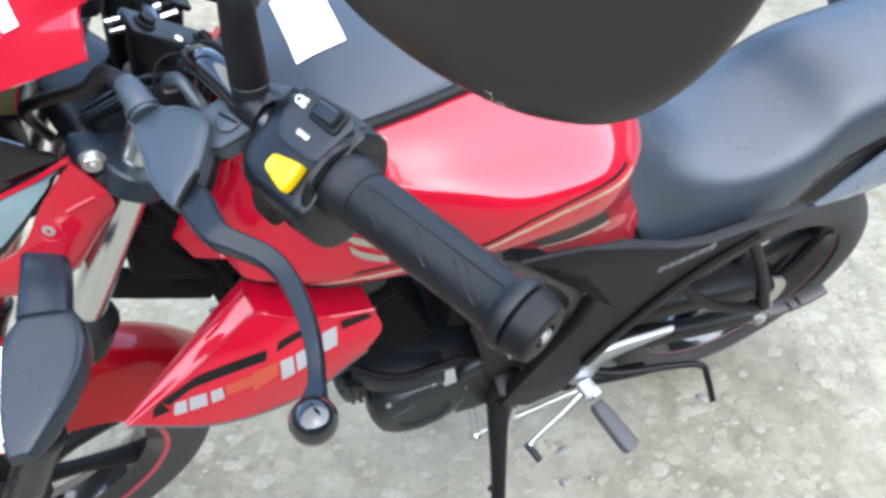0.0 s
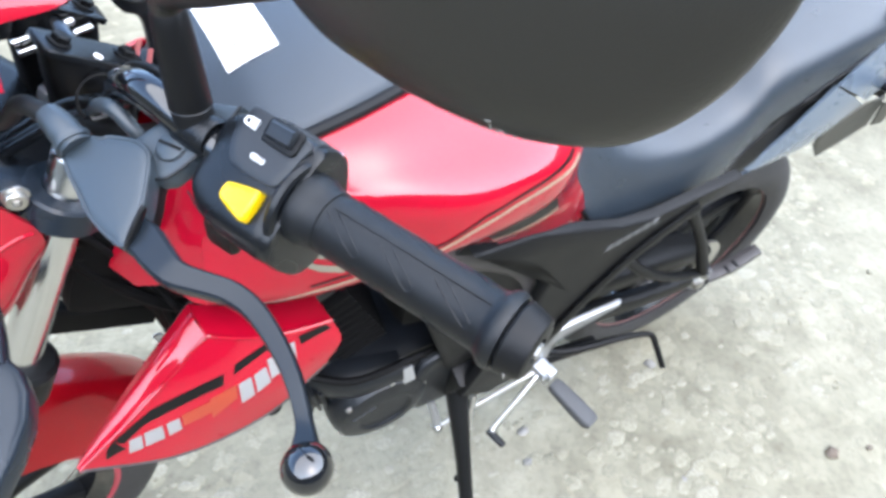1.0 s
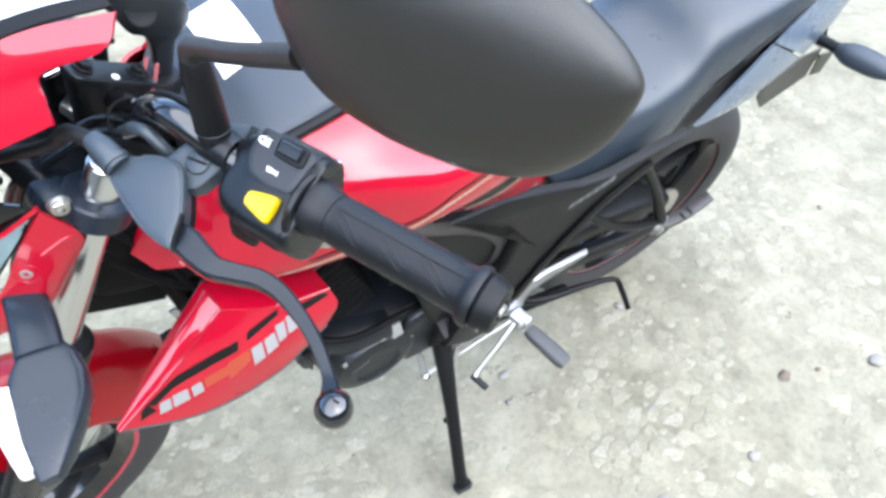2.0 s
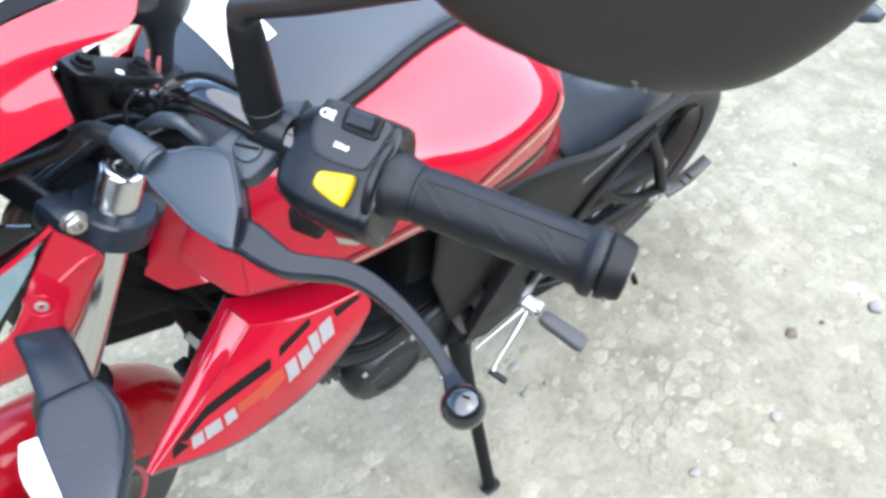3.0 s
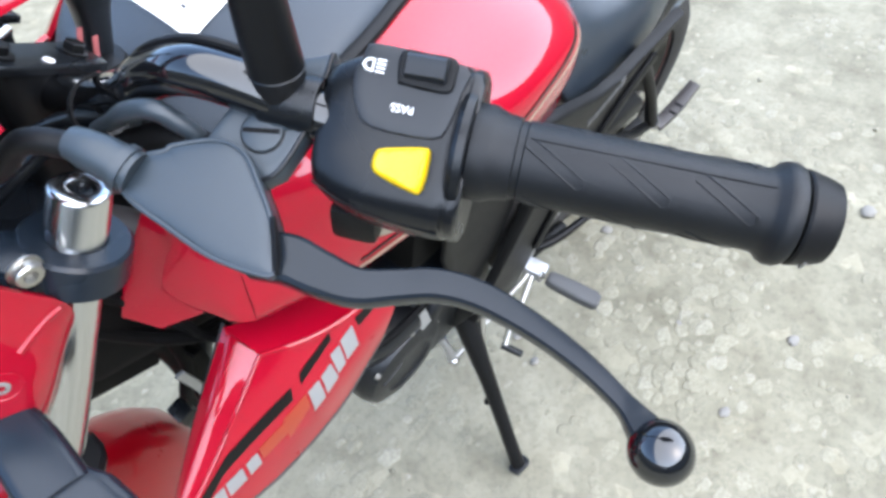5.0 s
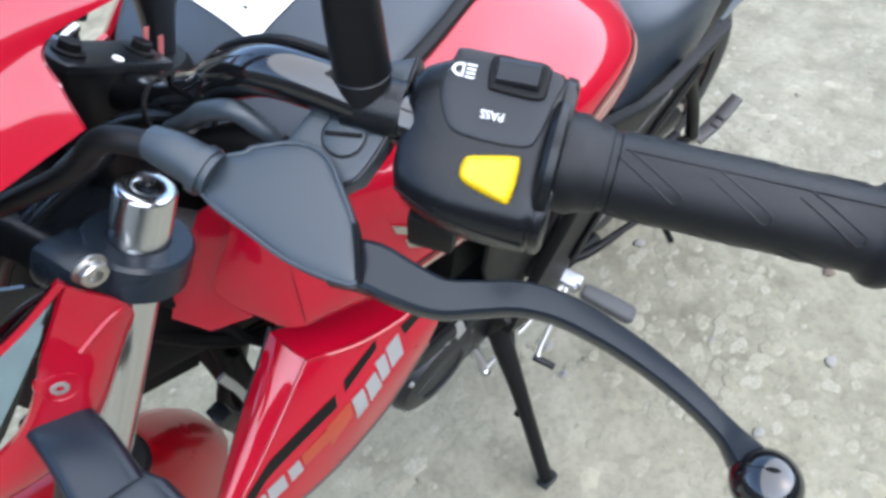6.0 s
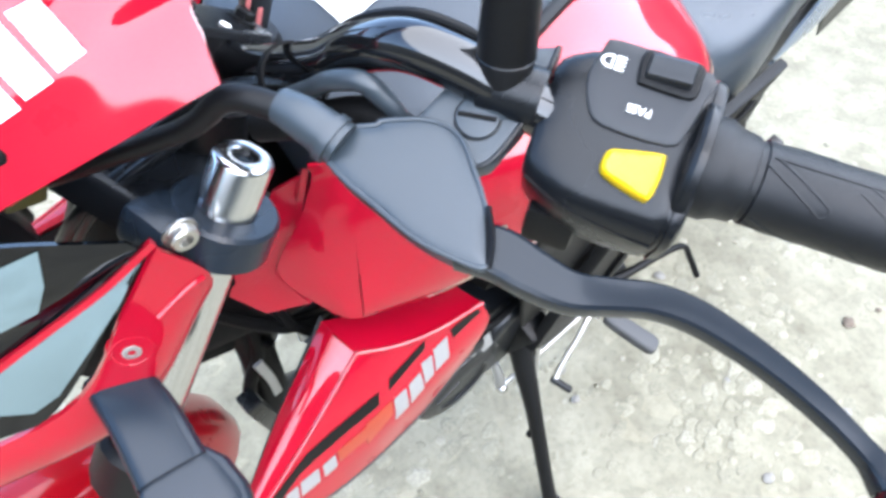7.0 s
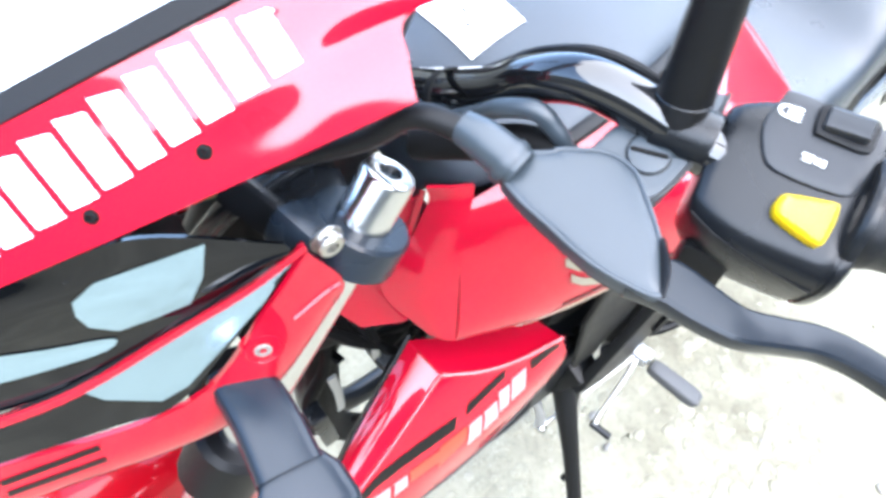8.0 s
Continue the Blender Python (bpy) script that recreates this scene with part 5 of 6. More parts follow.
def build_indicator(m, name="turn_signal"):
    # Stalk, then a wedge head with a clear lens to the front.
    pts = [V(0.216, -0.112, 0.922), V(0.216, -0.145, 0.925), V(0.212, -0.180, 0.922)]
    stalk = part(name, sweep(pts, [(0.0165, 0.0125), (0.0180, 0.0120), (0.0190, 0.0120)], 16, 6, power=3.5), SIGNAL, bike, "dark grey front turn signal on a flexible stalk", m, angle=45)
    rows = []
    for y, x0, x1, h, zc in ((-0.178, 0.194, 0.232, 0.012, 0.918), (-0.190, 0.184, 0.238, 0.015, 0.914), (-0.206, 0.176, 0.239, 0.0155, 0.909), (-0.224, 0.174, 0.234, 0.0155, 0.906), (-0.244, 0.174, 0.222, 0.0150, 0.903), (-0.264, 0.176, 0.206, 0.013, 0.900), (-0.276, 0.178, 0.194, 0.008, 0.899)):
        ring = []
        for j in range(24):
            a = 2 * math.pi * j / 24
            ca, sa = math.cos(a), math.sin(a)
            ca, sa = math.copysign(abs(ca) ** 0.42, ca), math.copysign(abs(sa) ** 0.42, sa)
            ring.append(V((x0 + x1) / 2 + ca * (x1 - x0) / 2, y, zc + sa * h))
        rows.append(ring)
    bm = bmesh.new()
    skin(bm, rows)
    part("signal_head", bm, SIGNAL, stalk, "", m, angle=45)
    bm = sweep([V(0.180, -0.194, 0.912), V(0.174, -0.218, 0.907), V(0.176, -0.264, 0.900)], [(0.010, 0.013), (0.012, 0.015), (0.009, 0.011)], 14, 5, up=(0, 0, 1), power=3)
    part("signal_lens", bm, WHITE, stalk, "clear white signal lens", m)


build_indicator(None)
build_indicator(STEER @ Matrix.Diagonal((1, -1, 1, 1)) @ STEER.inverted())


def build_front_fender():
    c = V(-0.012, 0, 0.298)
    rows = []
    for i in range(15):
        a = radians(6 + i * 136 / 14)
        row = []
        for j in range(9):
            t = (j / 8) * 2 - 1
            r = 0.358 - 0.085 * abs(t) ** 3
            row.append(c + V(math.cos(a) * r, 0.072 * t, math.sin(a) * r))
        rows.append(row)
    bm = bmesh.new()
    skin(bm, rows, closed=False)
    bmesh.ops.recalc_face_normals(bm, faces=bm.faces)
    bmesh.ops.solidify(bm, geom=bm.faces[:], thickness=0.003)
    part("front_fender", bm, DEEP_RED, bike, "dark red front mudguard", STEER)


build_front_fender()


def build_seat():
    rows = []
    #        x     half  top    edge   low half, low z
    for x, w, top, mid, lw, low in ((0.785, 0.040, 0.945, 0.925, 0.075, 0.870), (0.805, 0.070, 0.925, 0.895, 0.118, 0.825), (0.845, 0.088, 0.885, 0.850, 0.132, 0.755), (0.905, 0.102, 0.838, 0.805, 0.134, 0.692), (0.980, 0.112, 0.812, 0.785, 0.134, 0.675), (1.060, 0.118, 0.815, 0.787, 0.136, 0.680), (1.130, 0.112, 0.835, 0.805, 0.128, 0.700), (1.180, 0.104, 0.880, 0.845, 0.116, 0.735), (1.260, 0.100, 0.900, 0.872, 0.110, 0.790), (1.400, 0.092, 0.925, 0.900, 0.100, 0.850), (1.530, 0.070, 0.945, 0.925, 0.080, 0.890), (1.570, 0.040, 0.940, 0.925, 0.050, 0.905)):
        rows.append([V(x, -lw * 0.9, low - 0.012), V(x, -lw, low + 0.008), V(x, -(lw + w) / 2 - 0.006, (low + mid) / 2), V(x, -w, mid), V(x, -w * 0.6, top - 0.005), V(x, 0, top), V(x, w * 0.6, top - 0.005), V(x, w, mid), V(x, (lw + w) / 2 + 0.006, (low + mid) / 2), V(x, lw, low + 0.008), V(x, lw * 0.9, low - 0.012)])
    fine = [curve(r, 4) for r in rows]
    cols = [curve([r[i] for r in fine], 5) for i in range(len(fine[0]))]
    rings = [[cols[i][j] for i in range(len(cols))] for j in range(len(cols[0]))]
    bm = bmesh.new()
    skin(bm, rings)
    seat = part("seat", bm, VINYL, bike, "black vinyl stepped saddle", angle=60)
    for side in (-1, 1):
        line = [V(r[1].x, r[1].y * -side, r[1].z - 0.004) for r in rows[1:]]
        part("seat_piping", sweep(line, 0.0032, 8, 5), BLACK, seat)
    # Tail panels under the pillion seat, and the grab rail.
    for mirror in (False, True):
        s = 1 if mirror else -1
        bm = panel([[(1.040, -0.126, 0.740), (1.180, -0.112, 0.745), (1.300, -0.100, 0.810), (1.420, -0.088, 0.870), (1.600, -0.060, 0.905)],
                    [(1.080, -0.134, 0.715), (1.190, -0.124, 0.700), (1.320, -0.112, 0.745), (1.450, -0.104, 0.800), (1.640, -0.065, 0.880)],
                    [(1.110, -0.130, 0.700), (1.200, -0.114, 0.676), (1.330, -0.108, 0.690), (1.470, -0.098, 0.745), (1.640, -0.055, 0.855)]], 5, 0.004, True, True, mirror)
        tail = part("tail_panel", bm, BLACK, bike, "black tail panel")
        low = panel([[(1.205, -0.121, 0.690), (1.262, -0.121, 0.748), (1.323, -0.117, 0.818)], [(1.215, -0.124, 0.682), (1.305, -0.126, 0.718), (1.392, -0.122, 0.782)], [(1.212, -0.120, 0.674), (1.345, -0.122, 0.690), (1.455, -0.117, 0.745)]], 5, 0.004, True, True, mirror)
        part("tail_cover", low, TAIL, tail, "glossy blue-grey lower tail cover")
        high = panel([[(1.331, -0.116, 0.817), (1.42, -0.100, 0.868), (1.53, -0.080, 0.912)], [(1.400, -0.121, 0.783), (1.47, -0.108, 0.830), (1.565, -0.084, 0.885)], [(1.462, -0.116, 0.749), (1.52, -0.106, 0.792), (1.600, -0.080, 0.855)]], 5, 0.004, True, True, mirror)
        part("tail_cover", high, TAIL, tail, "glossy blue-grey upper tail cover")
        rail = [V(1.40, s * 0.088, 0.905), V(1.50, s * 0.098, 0.925), V(1.58, s * 0.075, 0.940), V(1.62, s * 0.025, 0.945)]
        part("grab_rail", sweep(rail, [(0.010, 0.009)] * 4, 14, 6), BLACK, bike, "black grab rail")
    # Dull splash guard hanging below the tail.
    m = Matrix(((1, 0, 0, 0), (0, 0, -1, -0.116), (0, 1, 0, 0), (0, 0, 0, 1)))
    guard = part("splash_guard", slab([(1.385, 0.705), (1.388, 0.676), (1.430, 0.634), (1.535, 0.672), (1.520, 0.745), (1.46, 0.745)], 0.003, 0.001, m=m), OLIVE, bike, "dull olive splash guard under the tail")
    part("flap", slab([(1.515, 0.735), (1.538, 0.678), (1.575, 0.672), (1.570, 0.725)], 0.003, 0.001, m=m @ Matrix.Translation((0, 0, 0.005))), OLIVE, guard)


build_seat()


def build_side_cover():
    for mirror in (False, True):
        s = 1 if mirror else -1
        m = Matrix(((1, 0, 0, 0), (0, 0, s, s * 0.146), (0, 1, 0, 0), (0, 0, 0, 1)))
        bm = slab([(0.655, 0.800), (0.745, 0.792), (0.835, 0.762), (0.905, 0.735), (0.965, 0.728), (1.120, 0.748), (1.050, 0.700), (0.965, 0.640), (0.905, 0.560), (0.862, 0.470), (0.832, 0.372), (0.770, 0.362), (0.712, 0.398), (0.742, 0.480), (0.790, 0.600), (0.800, 0.672), (0.755, 0.742)], 0.016, 0.006, m=m)
        cover = part("side_cover", bm, BLACK, bike, "matt black side cover below the seat")
        bm = slab([(0.660, 0.792), (0.748, 0.737), (0.790, 0.670), (0.780, 0.600), (0.735, 0.480), (0.690, 0.470), (0.630, 0.640), (0.625, 0.770)], 0.006, 0.003, m=m @ Matrix.Translation((0, 0, -0.012)))
        part("inner_cover", bm, BLACK, cover, "black air box cover")
        ridge = [V(1.05, s * 0.165, 0.715), V(0.960, s * 0.166, 0.655), V(0.890, s * 0.166, 0.560), V(0.845, s * 0.166, 0.470)]
        part("cover_ridge", sweep(ridge, [(0.004, 0.012)] * 4, 10, 6), BLACK, cover)
        if not mirror:
            tree = surface(cover)
            # The name on the cover, as small plain bars.
            for i in range(6):
                x = 0.886 + i * 0.0145
                z = 0.690 + i * 0.0042
                print_on(tree, [(x, z + 0.013), (x + 0.012, z + 0.0160), (x + 0.0135, z + 0.003), (x + 0.0015, z)], FADED, cover, "silver_decal", "dull silver bar", nx=2, ny=2)


build_side_cover()


def build_engine():
    # Crankcase with a round generator cover, cylinder with fins, frame tubes.
    bm = box((0.28, 0.22, 0.17), pose(0.675, 0, 0.425, 0, -4, 0), 0.03)
    case = part("crankcase", bm, ENGINE, bike, "black enamelled engine")
    part("generator_cover", lathe([(-0.05, 0.078), (0, 0.083), (0.02, 0.081), (0.034, 0.073), (0.040, 0.057), (0.040, 0.046), (0.036, 0.042), (0.036, 0.0)], (0.596, -0.092, 0.398), (0.596, -1, 0.398), 40), ENGINE, case, "round black generator cover")
    part("sprocket_cover", slab([(0.66, 0.33), (0.78, 0.33), (0.80, 0.42), (0.75, 0.49), (0.66, 0.48), (0.635, 0.40)], 0.03, 0.008, rounded=3, m=Matrix(((1, 0, 0, 0), (0, 0, -1, -0.095), (0, 1, 0, 0), (0, 0, 0, 1)))), ENGINE, case, "black sprocket cover")
    for i in range(6):
        a = 2 * math.pi * i / 6 + 0.4
        part("case_bolt", bolt((0.596 + math.cos(a) * 0.072, -0.121, 0.398 + math.sin(a) * 0.072), (0, -1, 0), 0.005, 0.005), STEEL, case)
    part("cover_plate", box((0.034, 0.004, 0.030), pose(0.624, -0.121, 0.474, -20, -8, 0), 0.0015), ALU, case, "bare metal plate on the engine")
    part("cover_plate", box((0.042, 0.004, 0.012), pose(0.560, -0.130, 0.424, 15, -25, 0), 0.0015), SATIN, case)
    for i in range(5):
        a = radians(150 + i * 24)
        d = V(math.cos(a), 0, math.sin(a))
        at = V(0.596, -0.125, 0.398)
        part("cover_rib", sweep([at + d * 0.046, at + d * 0.062 + V(0, 0.004, 0), at + d * 0.078 + V(0, 0.016, 0)], [(0.004, 0.006)] * 3, 8, 4, power=3), ENGINE, case)
    part("starter_cover", sweep([V(0.505, -0.060, 0.470), V(0.560, -0.088, 0.474), V(0.625, -0.098, 0.478)], [(0.026, 0.026), (0.032, 0.030), (0.028, 0.026)], 18, 5, power=3), ENGINE, case, "black starter motor cover")
    part("front_case", box((0.085, 0.096, 0.060), pose(0.515, -0.040, 0.445, 0, -18, 0), 0.012), ENGINE, case, "black front of the engine case")
    for i in range(6):
        part("front_fin", box((0.006, 0.100, 0.062), pose(0.486 + i * 0.0125, -0.045, 0.452 - i * 0.006, 0, -12, 0), 0.0015), ENGINE, case)
    part("oil_hose", sweep([V(0.470, -0.070, 0.520), V(0.545, -0.112, 0.508), V(0.640, -0.120, 0.520), V(0.700, -0.110, 0.500)], 0.006, 10, 6), DARK, case, "black oil hose")
    ax = V(-0.42, 0, 0.91)
    base = V(0.56, 0, 0.47)
    cyl = part("cylinder", rod(base, base + ax * 0.22, 0.062), DARK, bike, "black finned engine cylinder")
    for i in range(9):
        m = axes(base + ax * (0.03 + i * 0.018), (0.91, 0, 0.42), (0, 1, 0))
        part("cooling_fin", slab([(-0.075, -0.072), (0.075, -0.072), (0.085, 0), (0.075, 0.072), (-0.075, 0.072)], 0.004, 0.001, m=m), DARK, cyl)
    part("cylinder_head", box((0.15, 0.15, 0.07), axes(base + ax * 0.235, (0.91, 0, 0.42), (0, 1, 0)), 0.016), ENGINE, cyl)
    part("exhaust_pipe", sweep([V(0.46, 0.04, 0.60), V(0.41, 0.05, 0.56), V(0.385, 0.06, 0.44), V(0.42, 0.07, 0.30), V(0.54, 0.08, 0.24), V(0.80, 0.11, 0.25)], 0.019, 16, 7), ENGINE, bike, "black exhaust pipe")
    part("muffler", sweep([V(0.80, 0.12, 0.25), V(0.92, 0.15, 0.28), V(1.20, 0.18, 0.36), V(1.40, 0.20, 0.43)], [0.025, 0.045, 0.055, 0.05], 18, 5), DARK, bike, "black muffler")
    for side in (-1, 1):
        part("frame_tube", sweep([V(0.33, side * 0.025, 0.90), V(0.45, side * 0.10, 0.82), V(0.62, side * 0.12, 0.78), V(0.78, side * 0.12, 0.66), V(0.82, side * 0.11, 0.42)], 0.023, 14, 7), TRIM, bike, "dark grey steel frame tube")
        part("subframe_tube", sweep([V(0.72, side * 0.11, 0.76), V(0.95, side * 0.11, 0.73), V(1.30, side * 0.10, 0.80)], 0.013, 12, 6), DARK, bike, "black subframe tube")
    part("down_tube", sweep([V(0.315, 0, 0.80), V(0.352, 0, 0.66), V(0.366, 0, 0.54), V(0.385, 0, 0.42), V(0.46, 0, 0.30)], 0.020, 14, 6), DARK, bike, "black frame down tube")
    part("fuel_tank", box((0.30, 0.12, 0.11), pose(0.60, 0, 0.885, 0, 4, 0), 0.03), DARK, bike, "black tank shell under the panels")
    part("air_box", box((0.22, 0.22, 0.20), pose(0.72, 0, 0.68, 0, 0, 0), 0.03), DARK, bike, "black air box")
    part("wiring_cover", box((0.15, 0.13, 0.12), pose(0.345, 0.0, 0.822, 0, 20, 0), 0.02), DARK, bike, "black wiring cover behind the head")
    part("breather_hose", sweep([V(0.345, -0.02, 0.72), V(0.350, -0.02, 0.64), V(0.336, -0.015, 0.56), V(0.350, -0.01, 0.46)], [0.006, 0.007, 0.008, 0.007], 12, 6), DARK, bike, "black breather hose")
    part("horn_bracket", box((0.012, 0.05, 0.004), pose(0.352, -0.01, 0.665, 0, 30, 20), 0.001), DARK, bike, "thin metal bracket")
    # Hoses and leads bunched behind the head.
    rng = random.Random(11)
    for i in range(9):
        y0 = rng.uniform(-0.07, 0.05)
        pts = [V(0.285 + rng.uniform(-0.02, 0.03), y0, 0.90 + rng.uniform(-0.03, 0.03)), V(0.32 + rng.uniform(-0.02, 0.03), y0 + rng.uniform(-0.02, 0.02), 0.83), V(0.36 + rng.uniform(-0.01, 0.04), y0 + rng.uniform(-0.03, 0.02), 0.77), V(0.42 + rng.uniform(0, 0.04), y0, 0.72 + rng.uniform(-0.04, 0.04))]
        part("hose", sweep(pts, rng.uniform(0.0035, 0.007), 8, 6), DARK, bike, "black hose")
    part("spark_lead", sweep([V(0.41, -0.07, 0.74), V(0.375, -0.085, 0.70), V(0.365, -0.08, 0.62), V(0.37, -0.06, 0.56)], 0.006, 10, 6), DARK, bike, "black ignition lead")
    part("coil_bracket", box((0.05, 0.004, 0.010), pose(0.37, -0.075, 0.770, 0, 25, 0), 0.001), DARK, bike, "thin dark metal bracket")
    for a, b in (((0.369, -0.060, 0.741), (0.380, -0.060, 0.695)), ((0.328, -0.060, 0.709), (0.345, -0.060, 0.620))):
        part("radiator_stay", sweep([a, V(*a).lerp(V(*b), 0.5) + V(0.002, 0, 0), b], [(0.0015, 0.005)] * 3, 8, 4, power=4), ALU, bike, "bare alloy stay strip")
    part("connector", box((0.018, 0.022, 0.085), pose(0.322, -0.060, 0.610, 0, -14, 0), 0.003), SATIN, bike, "black plug connector")
    # Cross member seen between fork and engine.
    part("front_bracket", sweep([V(0.225, 0, 0.722), V(0.275, 0, 0.699), V(0.335, 0, 0.674)], [(0.012, 0.020)] * 3, 10, 4, power=4), DARK, bike, "black bracket ahead of the engine")


build_engine()


def build_rear():
    for side in (-1, 1):
        part("swing_arm", sweep([V(0.82, side * 0.085, 0.40), V(1.00, side * 0.100, 0.36), V(1.20, side * 0.105, 0.32), V(1.37, side * 0.105, 0.297)], [(0.017, 0.030), (0.016, 0.026), (0.015, 0.022), (0.012, 0.020)], 14, 6, power=4), BLACK, bike, "black swing arm")
        part("axle_nut", bolt((1.335, side * 0.118, 0.302), (0, side, 0), 0.012, 0.012), STEEL, bike, "axle nut")
        part("chain_adjuster", box((0.05, 0.006, 0.03), pose(1.345, side * 0.116, 0.299, 0, 4, 0), 0.002), ALU, bike, "bare chain adjuster plate")
    bm = panel([[(0.86, -0.050, 0.470), (1.02, -0.055, 0.475), (1.20, -0.060, 0.450), (1.33, -0.065, 0.410)],
                [(0.86, -0.100, 0.462), (1.02, -0.108, 0.466), (1.20, -0.108, 0.440), (1.33, -0.104, 0.400)],
                [(0.86, -0.104, 0.420), (1.02, -0.112, 0.428), (1.20, -0.112, 0.404), (1.33, -0.108, 0.372)]], 5, 0.003)
    part("chain_guard", bm, BLACK, bike, "black chain guard")
    chain = bmesh.new()
    for z0, z1 in ((0.445, 0.372), (0.365, 0.255)):
        for i in range(44):
            t = i / 43
            p = V(0.76 + 0.56 * t, -0.082, z0 + (z1 - z0) * t)
            box((0.0115, 0.012 if i % 2 else 0.007, 0.009), Matrix.Translation(p) @ Matrix.Rotation(0.15, 4, 'Y'), 0, chain)
    part("drive_chain", chain, STEEL, bike, "greasy drive chain")
    part("rear_sprocket", lathe([(-0.003, 0.02), (-0.003, 0.086), (0.003, 0.086), (0.003, 0.02)], (1.335, -0.082, 0.302), (1.335, 1, 0.302), 44, caps=False), STEEL, bike, "steel rear sprocket")
    # Inner mudguard hugging the tyre, plate holder and rear signals.
    c = V(1.335, 0, 0.302)
    rows = []
    for i in range(10):
        a = radians(80 + i * 9)
        rows.append([c + V(math.cos(a) * r, y, math.sin(a) * r) for y, r in ((-0.085, 0.325), (-0.07, 0.345), (0, 0.352), (0.07, 0.345), (0.085, 0.325))])
    bm = bmesh.new()
    skin(bm, rows, closed=False)
    bmesh.ops.recalc_face_normals(bm, faces=bm.faces)
    bmesh.ops.solidify(bm, geom=bm.faces[:], thickness=0.003)
    part("inner_mudguard", bm, BLACK, bike, "black rear mudguard")
    stay = part("plate_holder", sweep([V(1.54, 0, 0.86), V(1.62, 0, 0.78), V(1.70, 0, 0.64)], [(0.05, 0.012), (0.045, 0.010), (0.06, 0.006)], 12, 6, power=4), BLACK, bike, "black plate holder")
    part("plate", box((0.15, 0.09, 0.002), pose(1.700, 0.0, 0.665, 0, 62, 90), 0.001), GREY, stay, "grey blank plate")
    for s in (-1, 1):
        pts = [V(1.500, s * 0.07, 0.765), V(1.500, s * 0.11, 0.768), V(1.500, s * 0.150, 0.774)]
        sig = part("turn_signal", sweep(pts, [(0.010, 0.009), (0.011, 0.009), (0.012, 0.010)], 12, 5), SATIN, bike, "dark rear turn signal on a stalk")
        bm = sweep([V(1.500, s * 0.150, 0.774), V(1.502, s * 0.175, 0.780), V(1.502, s * 0.225, 0.790), V(1.500, s * 0.255, 0.797)], [(0.013, 0.010), (0.024, 0.017), (0.022, 0.016), (0.010, 0.008)], 16, 5, power=3)
        part("signal_head", bm, COVER, sig)
    # Pillion peg hanger, its strut and the folded alloy peg.
    for s in (-1, 1):
        strut = part("peg_hanger", sweep([V(1.055, s * 0.148, 0.700), V(1.135, s * 0.158, 0.590), V(1.200, s * 0.166, 0.478)], [(0.011, 0.010), (0.010, 0.009), (0.012, 0.012)], 12, 5), BLACK, bike, "black pillion peg hanger")
        part("hanger_brace", sweep([V(0.960, s * 0.140, 0.620), V(1.040, s * 0.156, 0.548), V(1.120, s * 0.162, 0.500), V(1.200, s * 0.166, 0.474)], 0.009, 12, 5), BLACK, strut)
        part("hanger_bolt", bolt((1.207, s * 0.172, 0.474), (0, s, 0.2), 0.010, 0.009), CHROME, strut, "bright peg hanger bolt")
        part("pillion_peg", sweep([V(1.205, s * 0.176, 0.470), V(1.245, s * 0.184, 0.492), V(1.290, s * 0.188, 0.522)], [(0.012, 0.007), (0.013, 0.007), (0.011, 0.006)], 12, 5, power=4), TRIM, strut, "dark dull folding pillion peg")
        for k in range(2):
            part("tread_rib", box((0.004, 0.016, 0.006), pose(1.232 + k * 0.014, s * 0.188, 0.492 + k * 0.0095, 0, -32, 0), 0.001), BLACK, strut)
    # Rider's footrest: alloy hanger, heel guard, rubber peg.
    for s in (-1, 1):
        plate = slab([(0.838, 0.425), (0.872, 0.430), (0.955, 0.440), (1.050, 0.437), (1.052, 0.425), (0.950, 0.408), (0.905, 0.385), (0.915, 0.340), (0.895, 0.322), (0.868, 0.340), (0.845, 0.385)], 0.008, 0.003, m=Matrix(((1, 0, 0, 0), (0, 0, s, s * 0.134), (0, 1, 0, 0), (0, 0, 0, 1))))
        hanger = part("foot_hanger", plate, ALU, bike, "bare alloy footrest hanger with heel guard")
        part("peg_mount", box((0.030, 0.036, 0.022), pose(0.896, s * 0.162, 0.340, 0, 0, s * -12), 0.005), ALU, hanger)
        part("hanger_bolt", bolt((0.868, s * 0.143, 0.410), (0, s, 0), 0.008, 0.007), CHROME, hanger)
        part("hanger_bolt", bolt((0.885, s * 0.178, 0.352), (0, s, 0.4), 0.006, 0.006), CHROME, hanger)
        base, tip = V(0.900, s * 0.185, 0.334), V(0.926, s * 0.277, 0.322)
        part("foot_peg", sweep([base, base.lerp(tip, 0.15), base.lerp(tip, 0.85), tip], [(0.011, 0.008), (0.0145, 0.0105), (0.0165, 0.0110), (0.0120, 0.0085)], 16, 5, power=4), WORN, hanger, "dusty grey-black rubber foot peg")
    # Gear pedal: rod, shaft lever with a ball joint, rubber tip.
    part("gear_rod", rod(V(0.700, -0.146, 0.268), V(0.872, -0.160, 0.352), 0.0042), STEEL, bike, "thin steel gear linkage rod")
    arm = part("shaft_lever", sweep([V(0.690, -0.120, 0.330), V(0.696, -0.136, 0.300), V(0.700, -0.144, 0.266)], [(0.006, 0.008), (0.006, 0.008), (0.007, 0.008)], 10, 4), ALU, bike, "alloy gear shaft lever")
    bm = bmesh.new()
    bmesh.ops.create_uvsphere(bm, u_segments=16, v_segments=10, radius=0.0095)
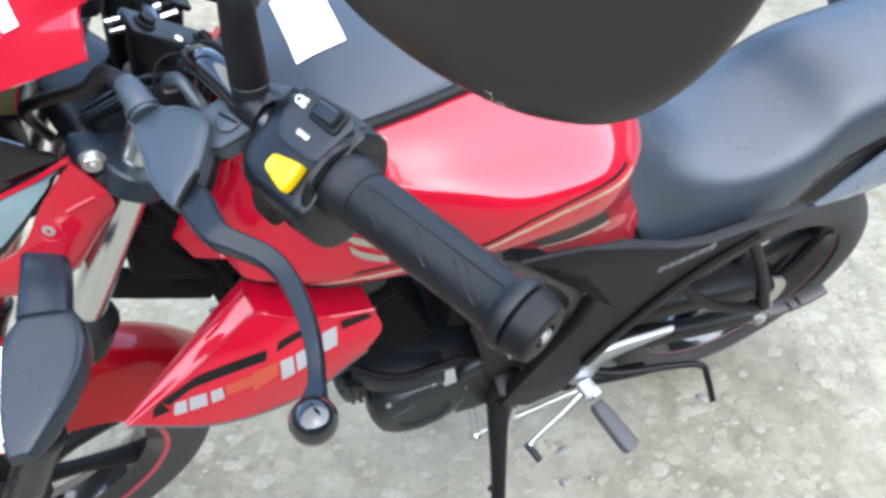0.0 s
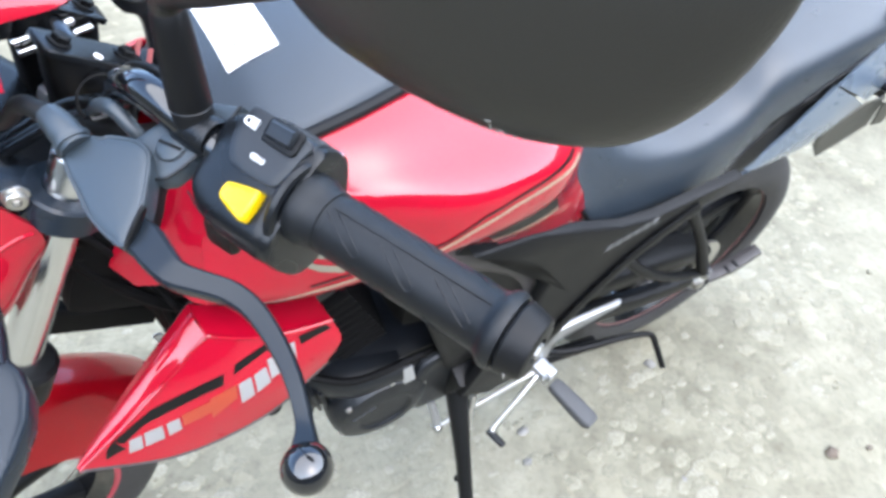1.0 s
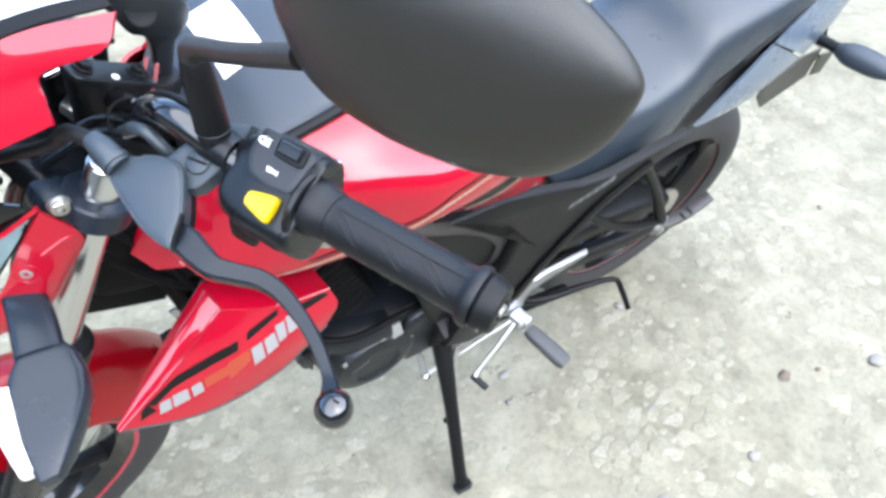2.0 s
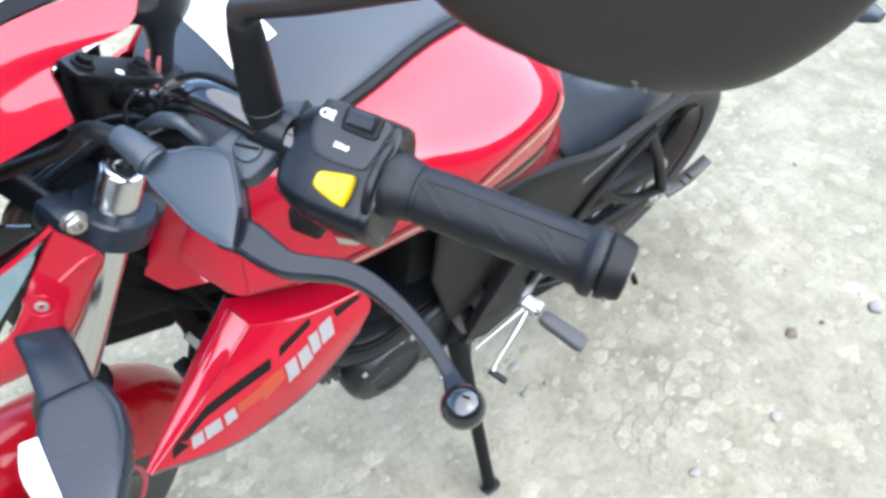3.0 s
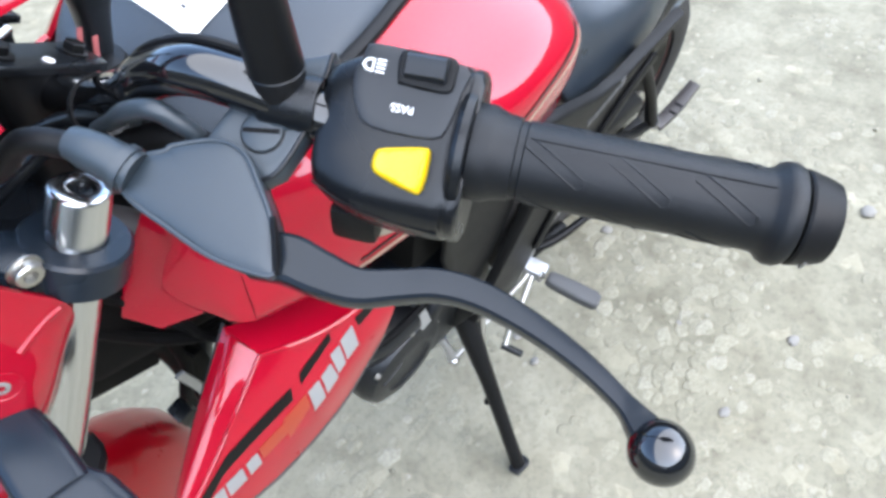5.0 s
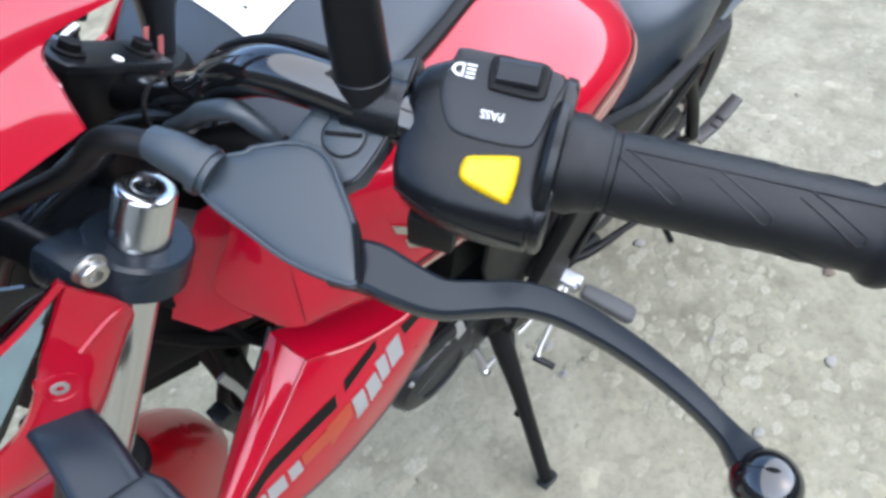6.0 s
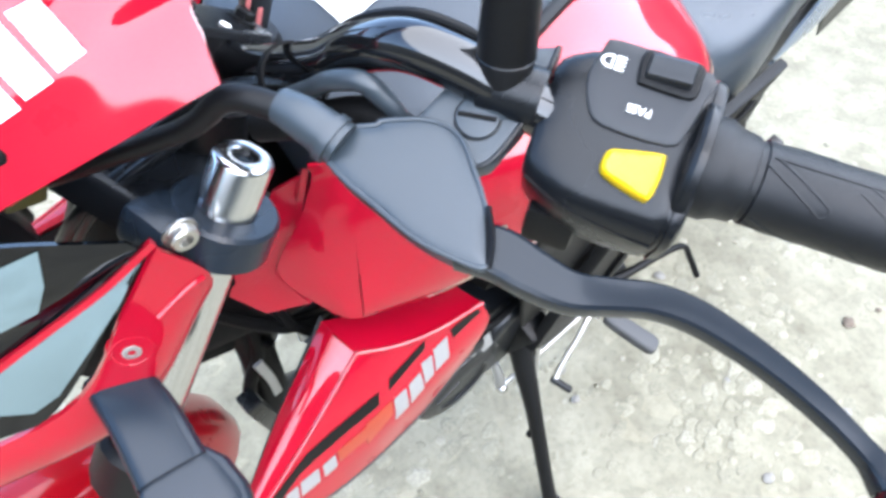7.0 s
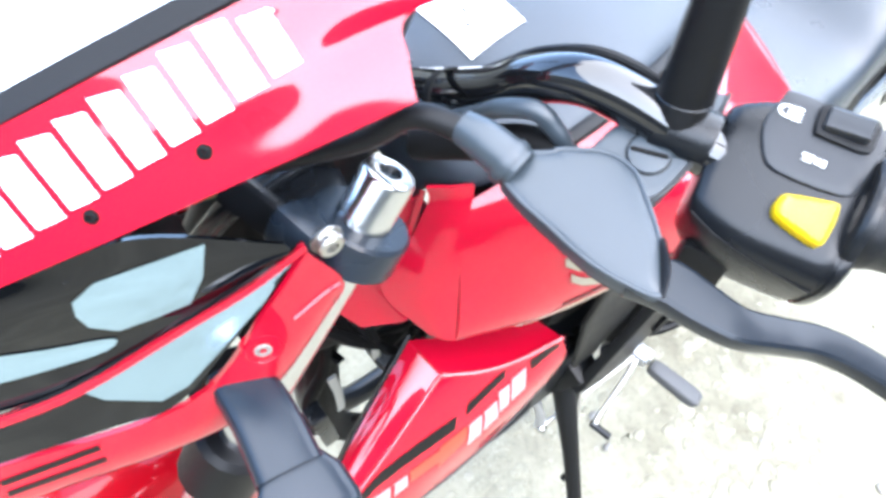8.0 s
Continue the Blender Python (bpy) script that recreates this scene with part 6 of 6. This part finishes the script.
    bm.transform(Matrix.Translation((0.700, -0.148, 0.267)))
    part("ball_joint", bm, CHROME, arm)
    pedal = part("gear_pedal", sweep([V(0.878, -0.165, 0.345), V(0.840, -0.178, 0.318), V(0.795, -0.190, 0.278), V(0.782, -0.196, 0.266)], [(0.006, 0.005), (0.005, 0.005), (0.005, 0.005), (0.006, 0.006)], 10, 5), STEEL, bike, "steel gear pedal")
    part("pedal_rubber", rod(V(0.778, -0.190, 0.266), V(0.790, -0.226, 0.261), 0.0065), RUBBER, pedal, "worn rubber pedal tip")
    # Side stand with its foot on the ground, and the centre stand's tang.
    pivot = part("side_stand", sweep([V(0.735, -0.115, 0.375), V(0.728, -0.150, 0.330), V(0.718, -0.215, 0.240), V(0.705, -0.290, 0.128), V(0.700, -0.322, 0.080)], [(0.020, 0.022), (0.018, 0.019), (0.0135, 0.0135), (0.0125, 0.0125), (0.013, 0.013)], 14, 5), BLACK, bike, "black steel side stand")
    part("stand_pivot", box((0.05, 0.05, 0.10), pose(0.735, -0.118, 0.385, 20, 0, 0), 0.010), BLACK, pivot)
    foot = V(0.700, -0.325, 0.0785)
    up = V(0, math.sin(radians(LEAN)), math.cos(radians(LEAN)))
    part("stand_foot", slab([(-0.017, -0.011), (0.014, -0.013), (0.020, 0.0), (0.014, 0.013), (-0.017, 0.011)], 0.007, 0.002, rounded=3, m=axes(foot - up * 0.0045, (1, 0, 0), (0, math.cos(radians(LEAN)), -math.sin(radians(LEAN))))), ENGINE, pivot, "worn black stand foot")
    part("stand_spring", sweep([V(0.755, -0.150, 0.350), V(0.735, -0.180, 0.290), V(0.722, -0.215, 0.235)], 0.006, 10, 5), STEEL, pivot)
    part("stand_lug", rod(V(0.716, -0.225, 0.225), V(0.705, -0.225, 0.200), 0.006), BLACK, pivot)
    part("stand_tang", sweep([V(0.900, -0.110, 0.330), V(0.960, -0.150, 0.345), V(1.060, -0.172, 0.352), V(1.118, -0.188, 0.350), V(1.132, -0.208, 0.325), V(1.140, -0.238, 0.290)], [0.009, 0.0085, 0.0065, 0.006, 0.006, 0.006], 12, 6), BLACK, bike, "black centre stand tang")
    part("centre_stand", sweep([V(0.88, -0.12, 0.30), V(0.93, -0.11, 0.26), V(1.08, -0.12, 0.24)], 0.014, 12, 5), BLACK, bike, "black folded centre stand")


build_rear()


def build_ignition():
    # Key with a black grip in the lock behind the bars.
    part("ignition_lock", lathe([(0, 0.024), (0.03, 0.024), (0.036, 0.020), (0.038, 0.012)], (0.388, 0.010, 0.965), (0.400, 0.012, 1.02), 28), BLACK, bike, "black ignition lock")
    grip = [V(0.402, 0.012, 1.000), V(0.406, 0.008, 1.040), V(0.408, 0.000, 1.066), V(0.396, -0.004, 1.086), V(0.372, -0.004, 1.112)]
    key = part("ignition_key", sweep(grip, [(0.008, 0.008), (0.013, 0.010), (0.026, 0.012), (0.027, 0.012), (0.015, 0.009)], 16, 6, up=(0, 1, 0.3), power=3), FACE, bike, "black plastic ignition key grip")
    part("key_disc", lathe([(0, 0.0135), (0.0015, 0.0135), (0.002, 0.012), (0.0015, 0.0105)], (0.391, -0.014, 1.088), (0.391, -0.12, 1.146), 28), BLACK, key)
    for pts in ([V(0.386, -0.012, 1.040), V(0.377, -0.014, 1.016), V(0.367, -0.012, 0.992)], [V(0.393, -0.012, 1.030), V(0.388, -0.013, 1.014), V(0.383, -0.012, 0.999)]):
        part("key_ribbon", sweep(pts, [(0.0022, 0.0006)] * 3, 8, 5, up=(0, 1, 0.5)), RIBBON, key, "faded red key ribbon")


build_ignition()
